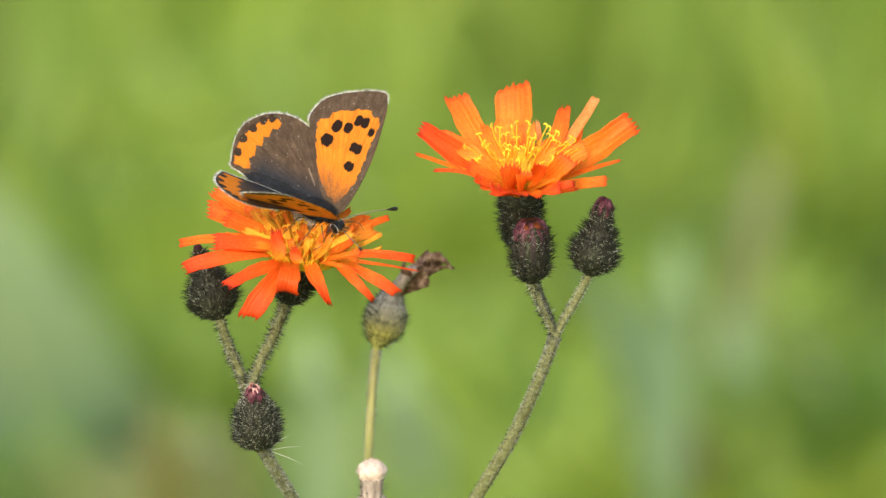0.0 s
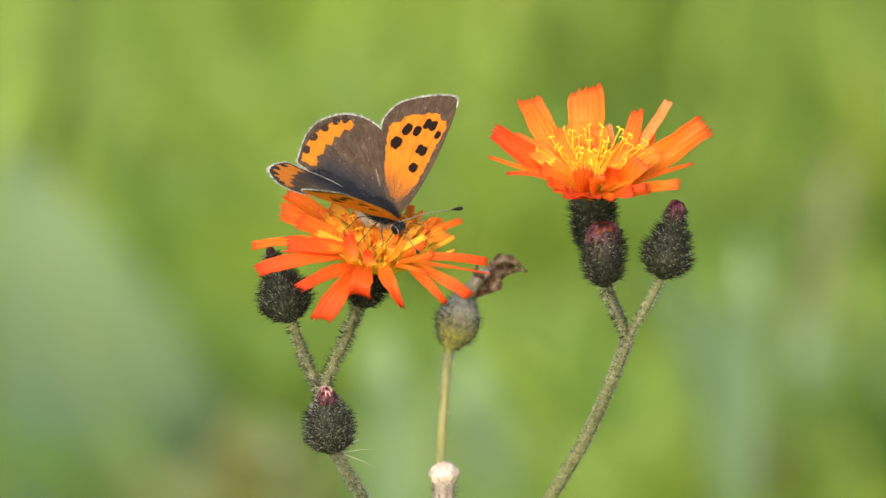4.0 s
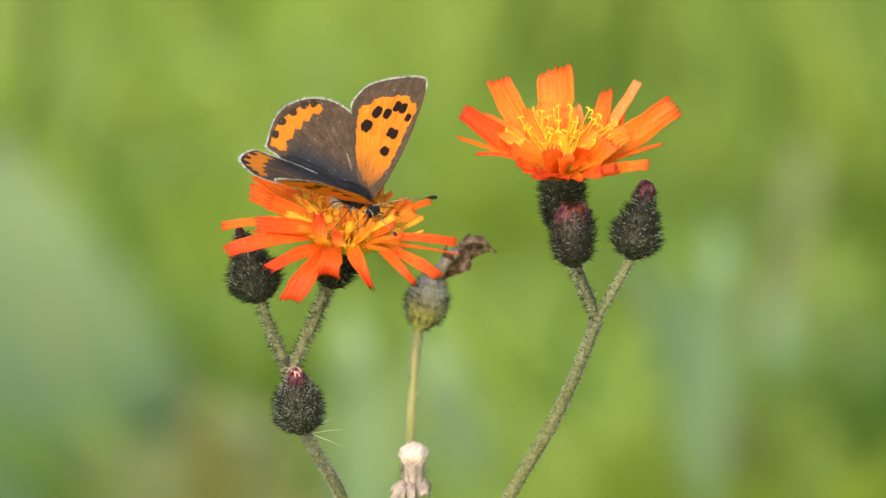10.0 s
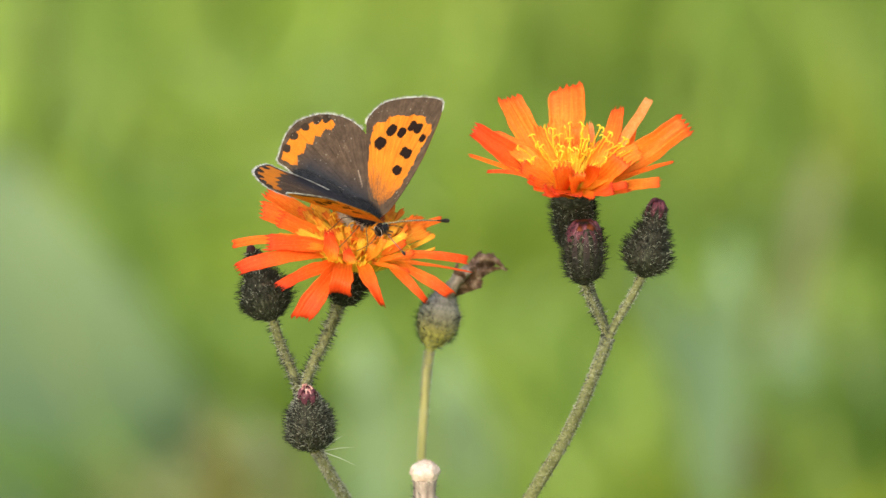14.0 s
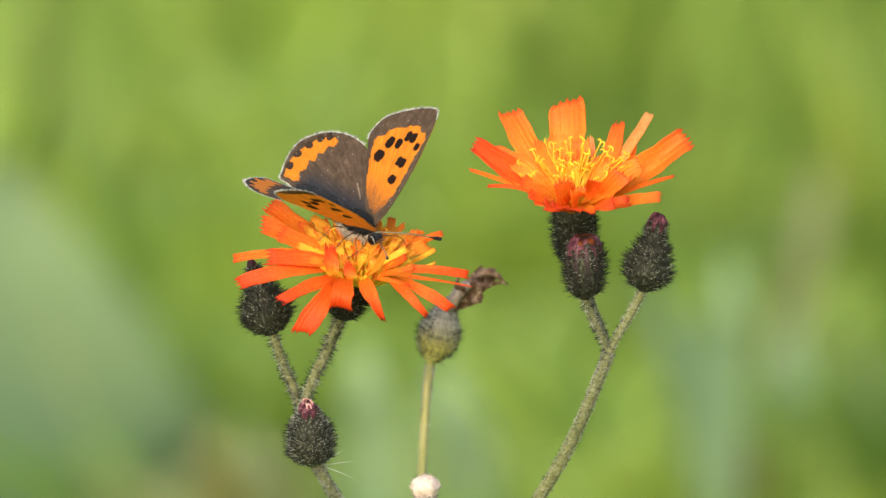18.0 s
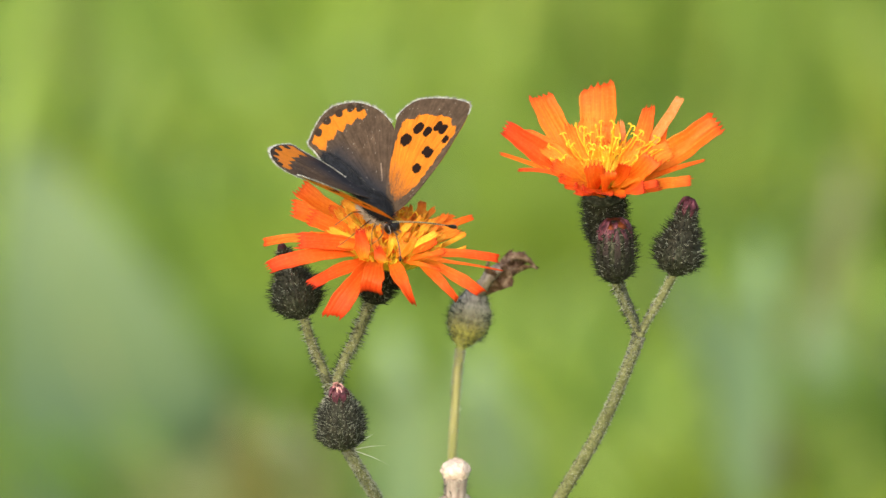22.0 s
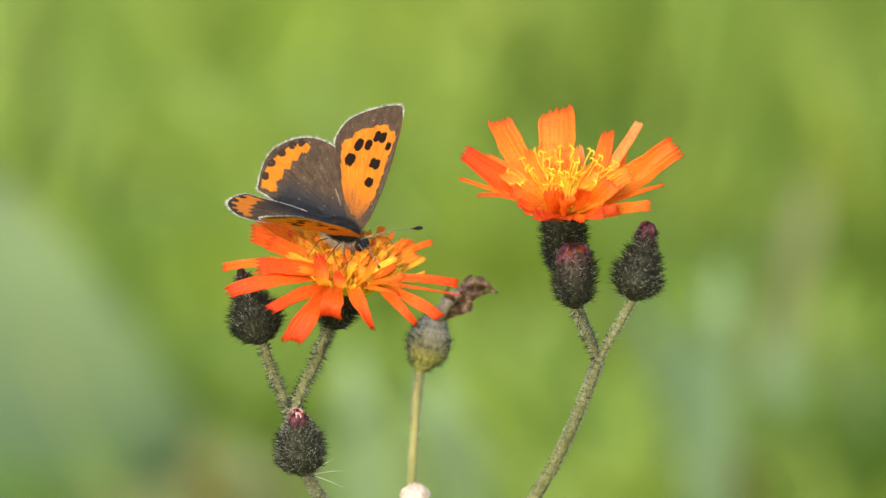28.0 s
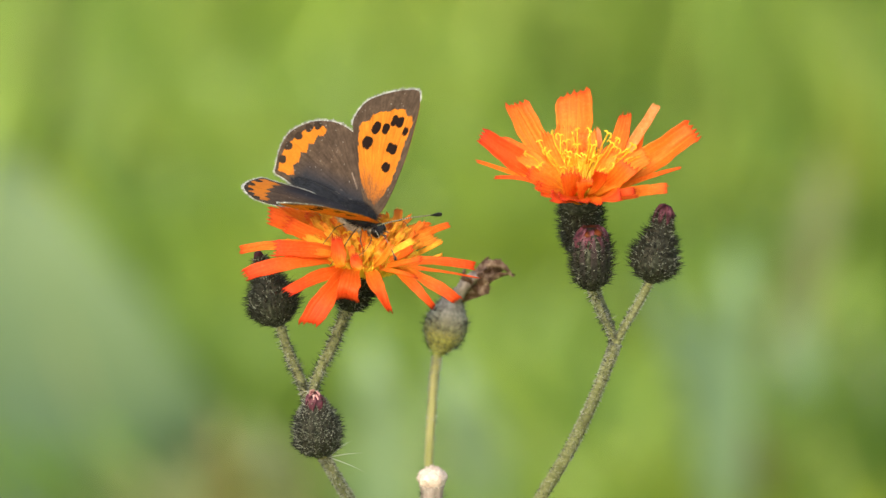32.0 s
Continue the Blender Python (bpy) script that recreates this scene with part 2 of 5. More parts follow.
def turned(profile, sides=24, ribs=0, depth=0.0, rough=0.0, seed=0):
    """A round body about z: profile of (radius, height)."""
    rnd = random.Random(seed)
    verts, faces = [], []
    for r, z in profile:
        for k in range(sides):
            a = 2 * math.pi * k / sides
            f = 1 + depth * math.cos(ribs * a) + rough * rnd.uniform(-1, 1)
            verts.append(Vector((r * f * math.cos(a), r * f * math.sin(a), z)))
    n = len(profile)
    for i in range(n - 1):
        for k in range(sides):
            j = (k + 1) % sides
            faces.append((i * sides + k, i * sides + j, (i + 1) * sides + j, (i + 1) * sides + k))
    faces.append(tuple(range(sides))[::-1])
    faces.append(tuple(range((n - 1) * sides, n * sides)))
    return verts, faces


def spike(verts, faces, foot, way, length, radius, bend=None):
    """Adds one thin hair to the lists."""
    side = way.orthogonal().normalized() * radius
    other = way.normalized().cross(side)
    k = len(verts)
    mid = foot + way * (length * 0.55)
    tip = foot + way * length
    if bend is not None:
        mid = mid + bend * 0.35
        tip = tip + bend
    verts += [foot + side, foot - side * 0.5 + other * 0.87, foot - side * 0.5 - other * 0.87,
              mid + side * 0.6, mid - side * 0.3 + other * 0.5, mid - side * 0.3 - other * 0.5, tip]
    faces += [(k, k + 1, k + 4, k + 3), (k + 1, k + 2, k + 5, k + 4), (k + 2, k, k + 3, k + 5),
              (k + 3, k + 4, k + 6), (k + 4, k + 5, k + 6), (k + 5, k + 3, k + 6)]


def aim(at, way, spin=0.0):
    """A pose at a place whose z axis points along way."""
    q = Vector(way).to_track_quat("Z", "Y").to_matrix().to_4x4()
    return Matrix.Translation(at) @ q @ Matrix.Rotation(spin, 4, "Z")


def stem_part(name, parent, points, r0, r1, mat, hairs=0, hair_len=0.8, seed=1, pale=0.35, label="", ground=None):
    """A hairy stem through places given in millimetres."""
    line = spline([mm(p) for p in points], 10 * (len(points) - 1))
    if ground is not None:
        a, way = line[-1], (line[-1] - line[-2]).normalized()
        b = Vector(ground)
        c = a + way * ((a.z - b.z) * 0.45)
        line += [a * (1 - u) ** 2 + c * (2 * u * (1 - u)) + b * u * u for u in [(k + 1) / 24 for k in range(24)]]
    n = len(line)
    radii = [(r0 + (r1 - r0) * i / (n - 1)) * MM for i in range(n)]
    v, f = tube(line, radii, 10, 0.05, seed)
    ob = part(name, mesh_of(name, v, f, [mat]), parent, label)
    if hairs:
        rnd = random.Random(seed + 50)
        hv, hf, idx = [], [], []
        for _ in range(int(hairs * 2.6)):
            u = (0.03 + 0.97 * rnd.random() ** (1.0 if ground is None else 1.6)) * (n - 2)
            k = int(u)
            p = line[k].lerp(line[k + 1], u - k)
            tan = (line[k + 1] - line[k]).normalized()
            s = tan.orthogonal().normalized()
            a = rnd.uniform(0, 2 * math.pi)
            out = s * math.cos(a) + tan.cross(s) * math.sin(a)
            before = len(hf)
            felt = rnd.random() < 0.72
            ln = (0.26 if felt else hair_len) * rnd.uniform(0.6, 1.35) * MM
            spike(hv, hf, p + out * radii[k] * 0.9, (out + tan * rnd.uniform(-0.3, 0.5)).normalized(), ln, (0.026 if felt else 0.044) * MM)
            idx += [1 if (felt and rnd.random() < 0.93) or rnd.random() < pale else 0] * (len(hf) - before)
        part("stem_hairs", mesh_of("stem_hairs", hv, hf, [HAIR_DARK, HAIR_PALE], True, idx), ob, kind="stuff")
    return ob


def radius_at(profile, z):
    for (r0, z0), (r1, z1) in zip(profile, profile[1:]):
        if z0 <= z <= z1:
            return r0 + (r1 - r0) * (z - z0) / max(z1 - z0, 1e-9)
    return profile[-1][0]


def bud_part(name, parent, foot, top, profile, mat, bract_mat, bracts, hairs, hair_len, seed, label="", pale=0.3, tip_mat=None, tip=0.25):
    """A hairy bud or flower base from foot to top; profile of (radius mm, share of height)."""
    a, b = mm(foot), mm(top)
    h = (b - a).length
    prof = [(r * MM, z * h) for r, z in profile]
    fine = []
    for (r0, z0), (r1, z1) in zip(prof, prof[1:]):
        for k in range(3):
            fine.append((r0 + (r1 - r0) * k / 3, z0 + (z1 - z0) * k / 3))
    fine.append(prof[-1])
    fine = [(sum(fine[j][0] for j in range(max(i - 1, 0), min(i + 2, len(fine)))) / len(range(max(i - 1, 0), min(i + 2, len(fine)))), fine[i][1]) for i in range(len(fine))]
    v, f = turned(fine, 32, 16, 0.02, 0.03, seed)
    ob = part(name, mesh_of(name, v, f, [mat]), parent, label, at=aim(a, b - a, seed))
    rnd = random.Random(seed)
    # bracts: narrow leaves lying on the bud
    steps = 7
    bv, bf = [], []
    for i in range(steps + 1):
        u = i / steps
        z = h * (0.06 + 0.9 * u)
        r = radius_at(fine, z) * 1.0 + 0.02 * MM
        w = 2 * math.pi * max(p[0] for p in fine) / max(bracts, 1) * 0.62 * (math.sin(math.pi * (0.12 + 0.84 * u)) ** 0.6)
        for s, lift in ((-0.5, 0.0), (0.0, 0.07 * MM), (0.5, 0.0)):
            bv.append(Vector((r + lift, s * w, z)))
    for i in range(steps):
        for s in range(2):
            k = i * 3 + s
            bf.append((k, k + 1, k + 4, k + 3))
    bme = mesh_of("bract", bv, bf, [bract_mat])
    bme.attributes.new("along", "FLOAT", "POINT").data.foreach_set("value", [i // 3 / steps for i in range(len(bv))])
    for k in range(bracts):
        part("bract", bme, ob, at=Matrix.Rotation(2 * math.pi * (k + 0.3 * rnd.random()) / bracts, 4, "Z"))
    hv, hf, idx = [], [], []
    for _ in range(int(hairs * 2.0)):
        z = h * rnd.uniform(0.02, 0.93)
        r = radius_at(fine, z)
        an = rnd.uniform(0, 2 * math.pi)
        out = Vector((math.cos(an), math.sin(an), rnd.uniform(-0.15, 0.75))).normalized()
        before = len(hf)
        felt = rnd.random() < 0.16 + 0.6 * pale
        ln = rnd.uniform(0.25, 0.6) if felt else hair_len * rnd.uniform(0.5, 1.45) * (1.2 if z < 0.7 * h else 0.75)
        if felt:
            out = (out + Vector((rnd.uniform(-0.8, 0.8), rnd.uniform(-0.8, 0.8), rnd.uniform(-0.2, 0.9)))).normalized()
        spike(hv, hf, Vector((r * math.cos(an), r * math.sin(an), z)), out, ln * MM, (0.036 if felt else 0.046) * MM)
        idx += [1 if felt else 0] * (len(hf) - before)
    part("hairs", mesh_of("hairs", hv, hf, [HAIR_DARK, HAIR_PALE], True, idx), ob, kind="stuff")
    if tip_mat:
        r = radius_at(fine, h * 0.9)
        tp = [(r * 0.8, h * (1 - tip)), (r * 0.92, h * (1 - tip * 0.5)), (r * 0.82, h * (1 - tip * 0.1)), (r * 0.5, h * 1.02), (r * 0.2, h * 0.99)]
        tv, tf = turned(tp, 20, 6, 0.12, 0.05, seed)
        part("petal_tip", mesh_of("petal_tip", tv, tf, [tip_mat]), ob, "closed reddish petal tips")
    return ob


def bud_lips(bud, foot, top, count, mouth, width, mat, start=0.86, end=1.03, closing=0.35):
    """Bract or petal tips that lean together over the mouth of a bud; mouth and width in millimetres."""
    a, b = mm(foot), mm(top)
    way = b - a
    axis = way.normalized()
    s0 = axis.cross(Vector((0, 1, 0))).normalized()
    s1 = axis.cross(s0)
    rnd = random.Random(count)
    for k in range(count):
        an = 2 * math.pi * (k + 0.35 * rnd.random()) / count
        out = s0 * math.cos(an) + s1 * math.sin(an)
        ft = a + way * start + out * (mouth * MM)
        tp = a + way * (end + rnd.uniform(-0.03, 0.03)) + out * (mouth * closing * MM)
        petal(bud, ft, tp, out, a + way * 0.5, width * MM, mat, 40 * count + k, 0.28, 0.0, 3, name="bract_tip")


def petal(parent, foot, tip, axis, middle, width, mat, seed, droop=0.0, twist=0.0, teeth=5, face=0.0, name="petal"):
    """A strap-shaped petal with a toothed end. Places in metres; droop bends it down (or up)."""
    rnd = random.Random(seed)
    line_way = tip - foot
    ln = line_way.length
    rad = (tip - middle) - axis * (tip - middle).dot(axis)
    rad = rad.normalized() if rad.length > 1e-6 else axis.orthogonal().normalized()
    side0 = axis.cross(rad).normalized()
    if face:
        front = line_way.cross(Vector((0, 0.94, -0.34))).normalized()
        if front.dot(side0) < 0:
            front = -front
        side0 = side0.lerp(front, face).normalized()
    ctrl = foot + line_way * 0.5 + axis * (droop * ln) + side0 * (rnd.uniform(-0.07, 0.07) * ln)
    narrow = rnd.uniform(-0.12, 0.2)
    n, cols = 14, 2 * teeth
    verts, faces, along, across = [], [], [], []
    wave = rnd.uniform(0, 6.28)
    slant = rnd.uniform(-0.35, 0.35)
    curl = rnd.uniform(0.05, 0.2)
    for i in range(n + 1):
        u = i / n
        p = foot * (1 - u) ** 2 + ctrl * (2 * u * (1 - u)) + tip * u * u
        tan = ((ctrl - foot) * (1 - u) + (tip - ctrl) * u).normalized()
        side = (side0 - tan * side0.dot(tan)).normalized()
        up_ = side.cross(tan)
        if up_.dot(axis) < 0:
            up_ = -up_
        tw = radians(twist) * u
        s2 = side * math.cos(tw) + up_ * math.sin(tw)
        n2 = up_ * math.cos(tw) - side * math.sin(tw)
        w = width * (0.38 + 0.62 * min(1.0, u / 0.55) ** 0.8) * (1.0 - narrow * max(0.0, u - 0.5) * 2)
        for k in range(cols + 1):
            x = k / cols - 0.5
            fold = (curl * (abs(x) * 2) ** 1.5 + 0.03 * math.cos(k * math.pi)) * width * (1.2 - 0.7 * u)
            off = s2 * (x * w) + n2 * (fold + 0.09 * width * math.sin(5 * u + wave + 5 * x))
            q = p + off
            if i == n:
                q = q + tan * (min(width, 1.9 * MM) * ((0.2 if k % 2 else -0.08) * rnd.uniform(0.1, 1.5) + slant * x))
            verts.append(q)
            along.append(u)
            across.append(x)
    for i in range(n):
        for k in range(cols):
            a = i * (cols + 1) + k
            faces.append((a, a + 1, a + cols + 2, a + cols + 1))
    me = mesh_of(name, verts, faces, [mat])
    me.attributes.new("along", "FLOAT", "POINT").data.foreach_set("value", along)
    me.attributes.new("across", "FLOAT", "POINT").data.foreach_set("value", across)
    inv = parent.matrix_basis.inverted()
    me.transform(inv)
    ob = part(name, me, parent)
    md = ob.modifiers.new("thickness", "SOLIDIFY")
    md.thickness = 0.00012
    return ob


def style_part(parent, foot, way, length, seed, mat=None):
    """A slender golden style that forks into two curled, brighter arms."""
    rnd = random.Random(seed)
    way = way.normalized()
    top = foot + way * length
    bend = way.orthogonal().normalized() * (rnd.uniform(-0.12, 0.12) * length)
    line = spline([foot, foot + way * length * 0.5 + bend, top], 6)
    verts, faces = tube(line, [0.065 * MM] * 7, 6)
    idx = [0] * len(faces)
    s = Matrix.Rotation(rnd.uniform(0, 6.28), 3, way) @ way.orthogonal().normalized()
    for sg in (1, -1):
        r = rnd.uniform(0.14, 0.3) * MM
        turn = rnd.uniform(2.4, 4.4)
        pts = [top + s * sg * r * (1 - math.cos(turn * k / 7)) + way * r * math.sin(turn * k / 7) * rnd.uniform(1.0, 1.4) for k in range(8)]
        v, f = tube(pts, [0.085 * MM] * 5 + [0.08 * MM, 0.07 * MM, 0.05 * MM], 6)
        k = len(verts)
        verts += v
        faces += [tuple(i + k for i in q) for q in f]
        idx += [1] * len(f)
    me = mesh_of("style", verts, faces, [STYLE, mat or STYLE], True, idx)
    me.transform(parent.matrix_basis.inverted())
    return part("style", me, parent)


def ray(base, foot, mid, tip, w0, w1, slant, mat, seed, point=0.0, lean=0.5, ragged=1.0):
    """A strap-shaped ray petal with a toothed end through three places in millimetres; w0 and w1 are its widths, slant cuts
    its end askew, point narrows it, lean turns its face up."""
    rnd = random.Random(seed)
    a, m, c = mm(foot), mm(mid), mm(tip)
    ctrl = m * 2 - (a + c) * 0.5
    hand = 1 if (c - a).cross(Vector((0, -0.98, 0.17))).x > 0 else -1
    face = Vector((rnd.uniform(-0.15, 0.15), -0.98, 0.17 + lean)).normalized()
    w0, w1 = w0 * 0.92 * MM, w1 * MM
    teeth = 5 if w1 > 0.8 * MM else 2
    curl, rib = rnd.uniform(0.02, 0.16), rnd.uniform(0.006, 0.016)
    cols, n = 4 * teeth, 18
    phase, wave = rnd.uniform(0, 6.28), rnd.uniform(0.03, 0.09)
    depth = [(0.0, 0.35, 1.0, 0.3)[k % 4] for k in range(cols + 1)]
    cut = [rnd.uniform(0.45, 1.5) for k in range(cols // 4 + 1)]
    edge = [rnd.uniform(0, 6.28) for k in range(4)]
    verts, faces, along, across = [], [], [], []
    for i in range(n + 1):
        u = i / n
        p = a * (1 - u) ** 2 + ctrl * (2 * u * (1 - u)) + c * u * u
        tan = ((ctrl - a) * (1 - u) + (c - ctrl) * u).normalized()
        side = tan.cross(face).normalized() * hand
        up_ = side.cross(tan)
        if up_.dot(face) < 0:
            up_ = -up_
        g = min(1.0, u / 0.6)
        w = (w0 + (w1 - w0) * g * g * (3 - 2 * g)) * (1 - point * max(0.0, u - 0.45) / 0.55)
        w *= 1 + 0.05 * math.sin(7 * u + phase)
        ending = max(0.0, (u - 0.72) / 0.28)
        for k in range(cols + 1):
            x = k / cols - 0.5
            furrow = rib * math.cos(2 * math.pi * (x + 0.5) * teeth)
            fold = curl * (2 * x) ** 2 + furrow + wave * math.sin(6 * u + phase + 4 * x)
            e = 2 if x > 0 else 0
            worn = 1 + 0.06 * math.sin(13 * u + edge[e]) + 0.035 * math.sin(31 * u + edge[e + 1])
            q = p + side * (x * w * worn) + up_ * (fold * w1)
            shift = slant * x * w * ending
            if i >= n - 1:
                shift += (0.4 * MM if w1 > 1.2 * MM else 0.26 * MM) * (0.6 + 0.4 * ragged) * depth[k] * cut[k // 4] * (1.0 if i == n else 0.2)
            verts.append(q + tan * shift)
            along.append(u)
            across.append(x)
    for i in range(n):
        for k in range(cols):
            j = i * (cols + 1) + k
            faces.append((j, j + 1, j + cols + 2, j + cols + 1))
    me = mesh_of("petal", verts, faces, [mat])
    me.attributes.new("along", "FLOAT", "POINT").data.foreach_set("value", along)
    me.attributes.new("across", "FLOAT", "POINT").data.foreach_set("value", across)
    me.transform(base.matrix_basis.inverted())
    ob = part("petal", me, base)
    ob.modifiers.new("thickness", "SOLIDIFY").thickness = 0.0001
    return ob


def flower_centre(base, axis, middle, seed, inner, spread, rise, styles, slim, disc):
    """The golden tubes, short inner petals and loose styles in the middle of a flower."""
    rnd = random.Random(seed)
    axis = Vector(axis).normalized()
    mid = mm(middle)
    s0 = axis.cross(Vector((0, 1, 0))).normalized()
    s1 = axis.cross(s0)
    dv, df = [], []
    count = int(260 * disc)
    for i in range(count):
        u = math.sqrt((i + 0.5) / count)
        an = i * 2.39996
        rad = s0 * math.cos(an) + s1 * math.sin(an)
        ft = mid + rad * (disc * u * MM) + axis * (0.1 * MM)
        spike(dv, df, ft, (axis + rad * (u * 0.95) + Vector((rnd.uniform(-.1, .1), rnd.uniform(-.1, .1), 0))).normalized(), rise * rnd.uniform(0.55, 0.8) * MM, 0.2 * MM)
    dme = mesh_of("floret_disc", dv, df, [FLORET])
    dme.transform(base.matrix_basis.inverted())
    part("floret_disc", dme, base, "dense golden tubes of the inner florets", kind="stuff")
    for i in range(inner):
        an = i * 2.39996
        u = (i + 0.5) / inner
        rad = s0 * math.cos(an) + s1 * math.sin(an)
        reach = (spread * (0.35 + 0.65 * u)) * MM * rnd.uniform(0.85, 1.1)
        high = (rise * (1.0 - 0.5 * u)) * MM * rnd.uniform(0.75, 1.1)
        if rad.y < -0.15:
            reach, high = reach * 0.72, high * 1.05
        ft = mid + rad * (1.7 * u * MM) - axis * (0.5 * MM)
        petal(base, ft, mid + rad * reach + axis * high, axis, mid, rnd.uniform(*slim) * MM, PETAL_GOLD if i % 3 == 2 else PETAL_IN, seed + 200 + i, rnd.uniform(-0.12, 0.1), rnd.uniform(-25, 25), face=0.5)
    for i in range(styles):
        an = i * 2.39996 + 0.7
        u = math.sqrt((i + 0.5) / styles)
        rad = s0 * math.cos(an) + s1 * math.sin(an)
        style_part(base, mid + rad * (2.2 * u * MM), axis + rad * (u * spread / rise * 0.95) + Vector((rnd.uniform(-.45, .45), rnd.uniform(-.45, .45), 0)), rise * (1.0 - 0.25 * u) * rnd.uniform(0.6, 1.15) * MM, seed + 500 + i, STYLE if i % 3 else STYLE_YELLOW)


def style_to(base, foot, head, seed):
    """A bright yellow style from its foot to its curled head, in millimetres."""
    a, b = mm(foot), mm(head)
    style_part(base, a, b - a, (b - a).length, seed, STYLE_YELLOW)


CUP = ((0.7, 0.0), (1.35, 0.14), (1.75, 0.4), (1.8, 0.65), (1.85, 0.85), (2.1, 1.0))
ROUND_BUD = ((0.45, 0.0), (0.8, 0.04), (1.6, 0.1), (2.2, 0.2), (2.3, 0.32), (1.95, 0.46), (1.3, 0.6), (1.0, 0.72), (0.85, 0.86), (0.72, 0.95), (0.35, 1.0))
LONG_BUD = ((0.5, 0.0), (0.9, 0.05), (1.45, 0.14), (1.85, 0.35), (1.92, 0.6), (1.8, 0.82), (1.45, 0.95), (0.95, 1.0))


# ---- plant with the visited flower ----
left = root("hawkweed", mm((6.86, 15.00, -66.28)) * 1, "orange hawkweed with an open flower and dark hairy buds", "flower", "hawkweeds")
left.location.z = 0.0
stem_part("stem", left, [(-13.53, -2.00, -19.57), (-12.06, -1.00, -22.41), (-10.05, 2.00, -26.62), (-7.41, 8.00, -34.53)], 0.5, 0.78, STEM, 1500, 0.34, 3, 0.7, ground=left.location)
stem_part("branch", left, [(-13.67, -1.00, -20.26), (-14.50, 1.00, -17.42), (-15.26, 2.00, -14.38), (-15.94, 2.00, -12.32), (-16.97, 2.00, -9.97), (-18.00, 2.00, -6.62)], 0.42, 0.46, STEM, 800, 0.62, 4, 0.25)
stem_part("branch", left, [(-14.50, 1.00, -17.71), (-14.66, 1.00, -14.18), (-13.79, 1.00, -11.36), (-12.45, 1.00, -8.61), (-11.47, 1.00, -6.15), (-10.89, 1.00, -4.80)], 0.42, 0.58, STEM, 900, 0.72, 5, 0.25)
bud_part("bud", left, (-17.89, 2.00, -7.03), (-20.19, 3.00, 0.41), ((0.45, 0.0), (0.8, 0.04), (1.7, 0.11), (2.3, 0.22), (2.5, 0.36), (2.0, 0.5), (1.05, 0.66), (0.65, 0.8), (0.55, 0.93), (0.3, 1.0)), BUD, BRACT, 16, 900, 0.75, 11, "dark bristly bud with a purple tip", 0.12, PURPLE, 0.14)
low_bud = bud_part("bud", left, (-13.85, -2.00, -19.77), (-14.38, -3.00, -13.18), ((0.5, 0.0), (0.9, 0.04), (1.75, 0.11), (2.25, 0.24), (2.35, 0.44), (1.8, 0.68), (1.1, 0.84), (0.7, 0.95), (0.35, 1.0)), BUD, BRACT, 16, 1200, 0.6, 12, "round dark bristly bud with a pinkish tip", 0.55, PURPLE, 0.2)
bud_lips(low_bud, (-13.85, -2.00, -19.77), (-14.32, -3.40, -13.18), 6, 0.8, 0.8, LIP, 0.8, 0.98, 0.6)
bud_lips(low_bud, (-13.85, -2.00, -19.77), (-14.32, -3.40, -13.18), 4, 0.42, 0.6, PINK, 0.9, 1.04, 0.75)
hv, hf = [], []
for end in ((-10.47, -3.00, -17.38), (-9.39, -2.00, -18.92), (-9.10, -2.00, -20.98), (-11.07, -1.00, -18.00)):
    a, b = mm((-12.90, -2.00, -19.86)), mm(end)
    spike(hv, hf, a, (b - a).normalized(), (b - a).length, 0.07 * MM, Vector((0, 0, -0.0005)))
part("long_hairs", mesh_of("long_hairs", hv, hf, [HAIR_WHITE]), left, "long pale stem hairs", kind="stuff")
base = bud_part("flower_base", left, (-10.95, 1.00, -5.03), (-9.49, 0.00, -0.29), CUP, BUD, BRACT, 18, 600, 0.75, 13, "black bristly flower base", 0.2)
ray(base, (-10.55, -2.00, 1.13), (-16.31, -1.00, 1.95), (-21.79, 0.00, 1.19), 0.69, 1.04, 0.10, PETAL, 100, point=0.10, ragged=0.6)
ray(base, (-10.27, -2.00, 0.90), (-14.25, -4.00, 1.89), (-17.95, -5.00, 2.24), 1.06, 1.69, -0.15, PETAL_RED, 101, lean=0.40, ragged=3.0)
ray(base, (-10.44, -2.00, 0.55), (-16.35, -5.00, 0.79), (-21.02, -6.00, -0.31), 1.17, 1.64, -0.25, PETAL_RED, 102, point=0.05, ragged=1.5)
ray(base, (-10.44, -2.00, -0.15), (-13.60, -6.00, -0.37), (-16.76, -8.00, -1.64), 1.03, 1.35, -0.70, PETAL_RED, 103, point=0.10, lean=0.40, ragged=1.5)
ray(base, (-10.39, -2.00, -0.50), (-12.44, -7.00, -1.70), (-14.66, -8.00, -4.77), 1.73, 2.13, -0.45, PETAL_RED, 104, lean=0.30)
ray(base, (-10.37, -3.00, 0.03), (-10.66, -8.00, -0.71), (-10.95, -8.00, -2.33), 1.38, 2.30, 0.15, PETAL_RED, 105, lean=0.30)
ray(base, (-8.94, -3.00, 0.14), (-7.82, -7.00, -1.47), (-6.74, -7.00, -3.67), 1.27, 1.67, -0.00, PETAL_RED, 106, point=0.75, lean=0.30)
ray(base, (-6.42, -3.00, 0.03), (-4.00, -6.00, -1.59), (-2.29, -6.00, -3.56), 0.86, 1.04, -0.00, PETAL_RED, 107, point=0.40, lean=0.30)
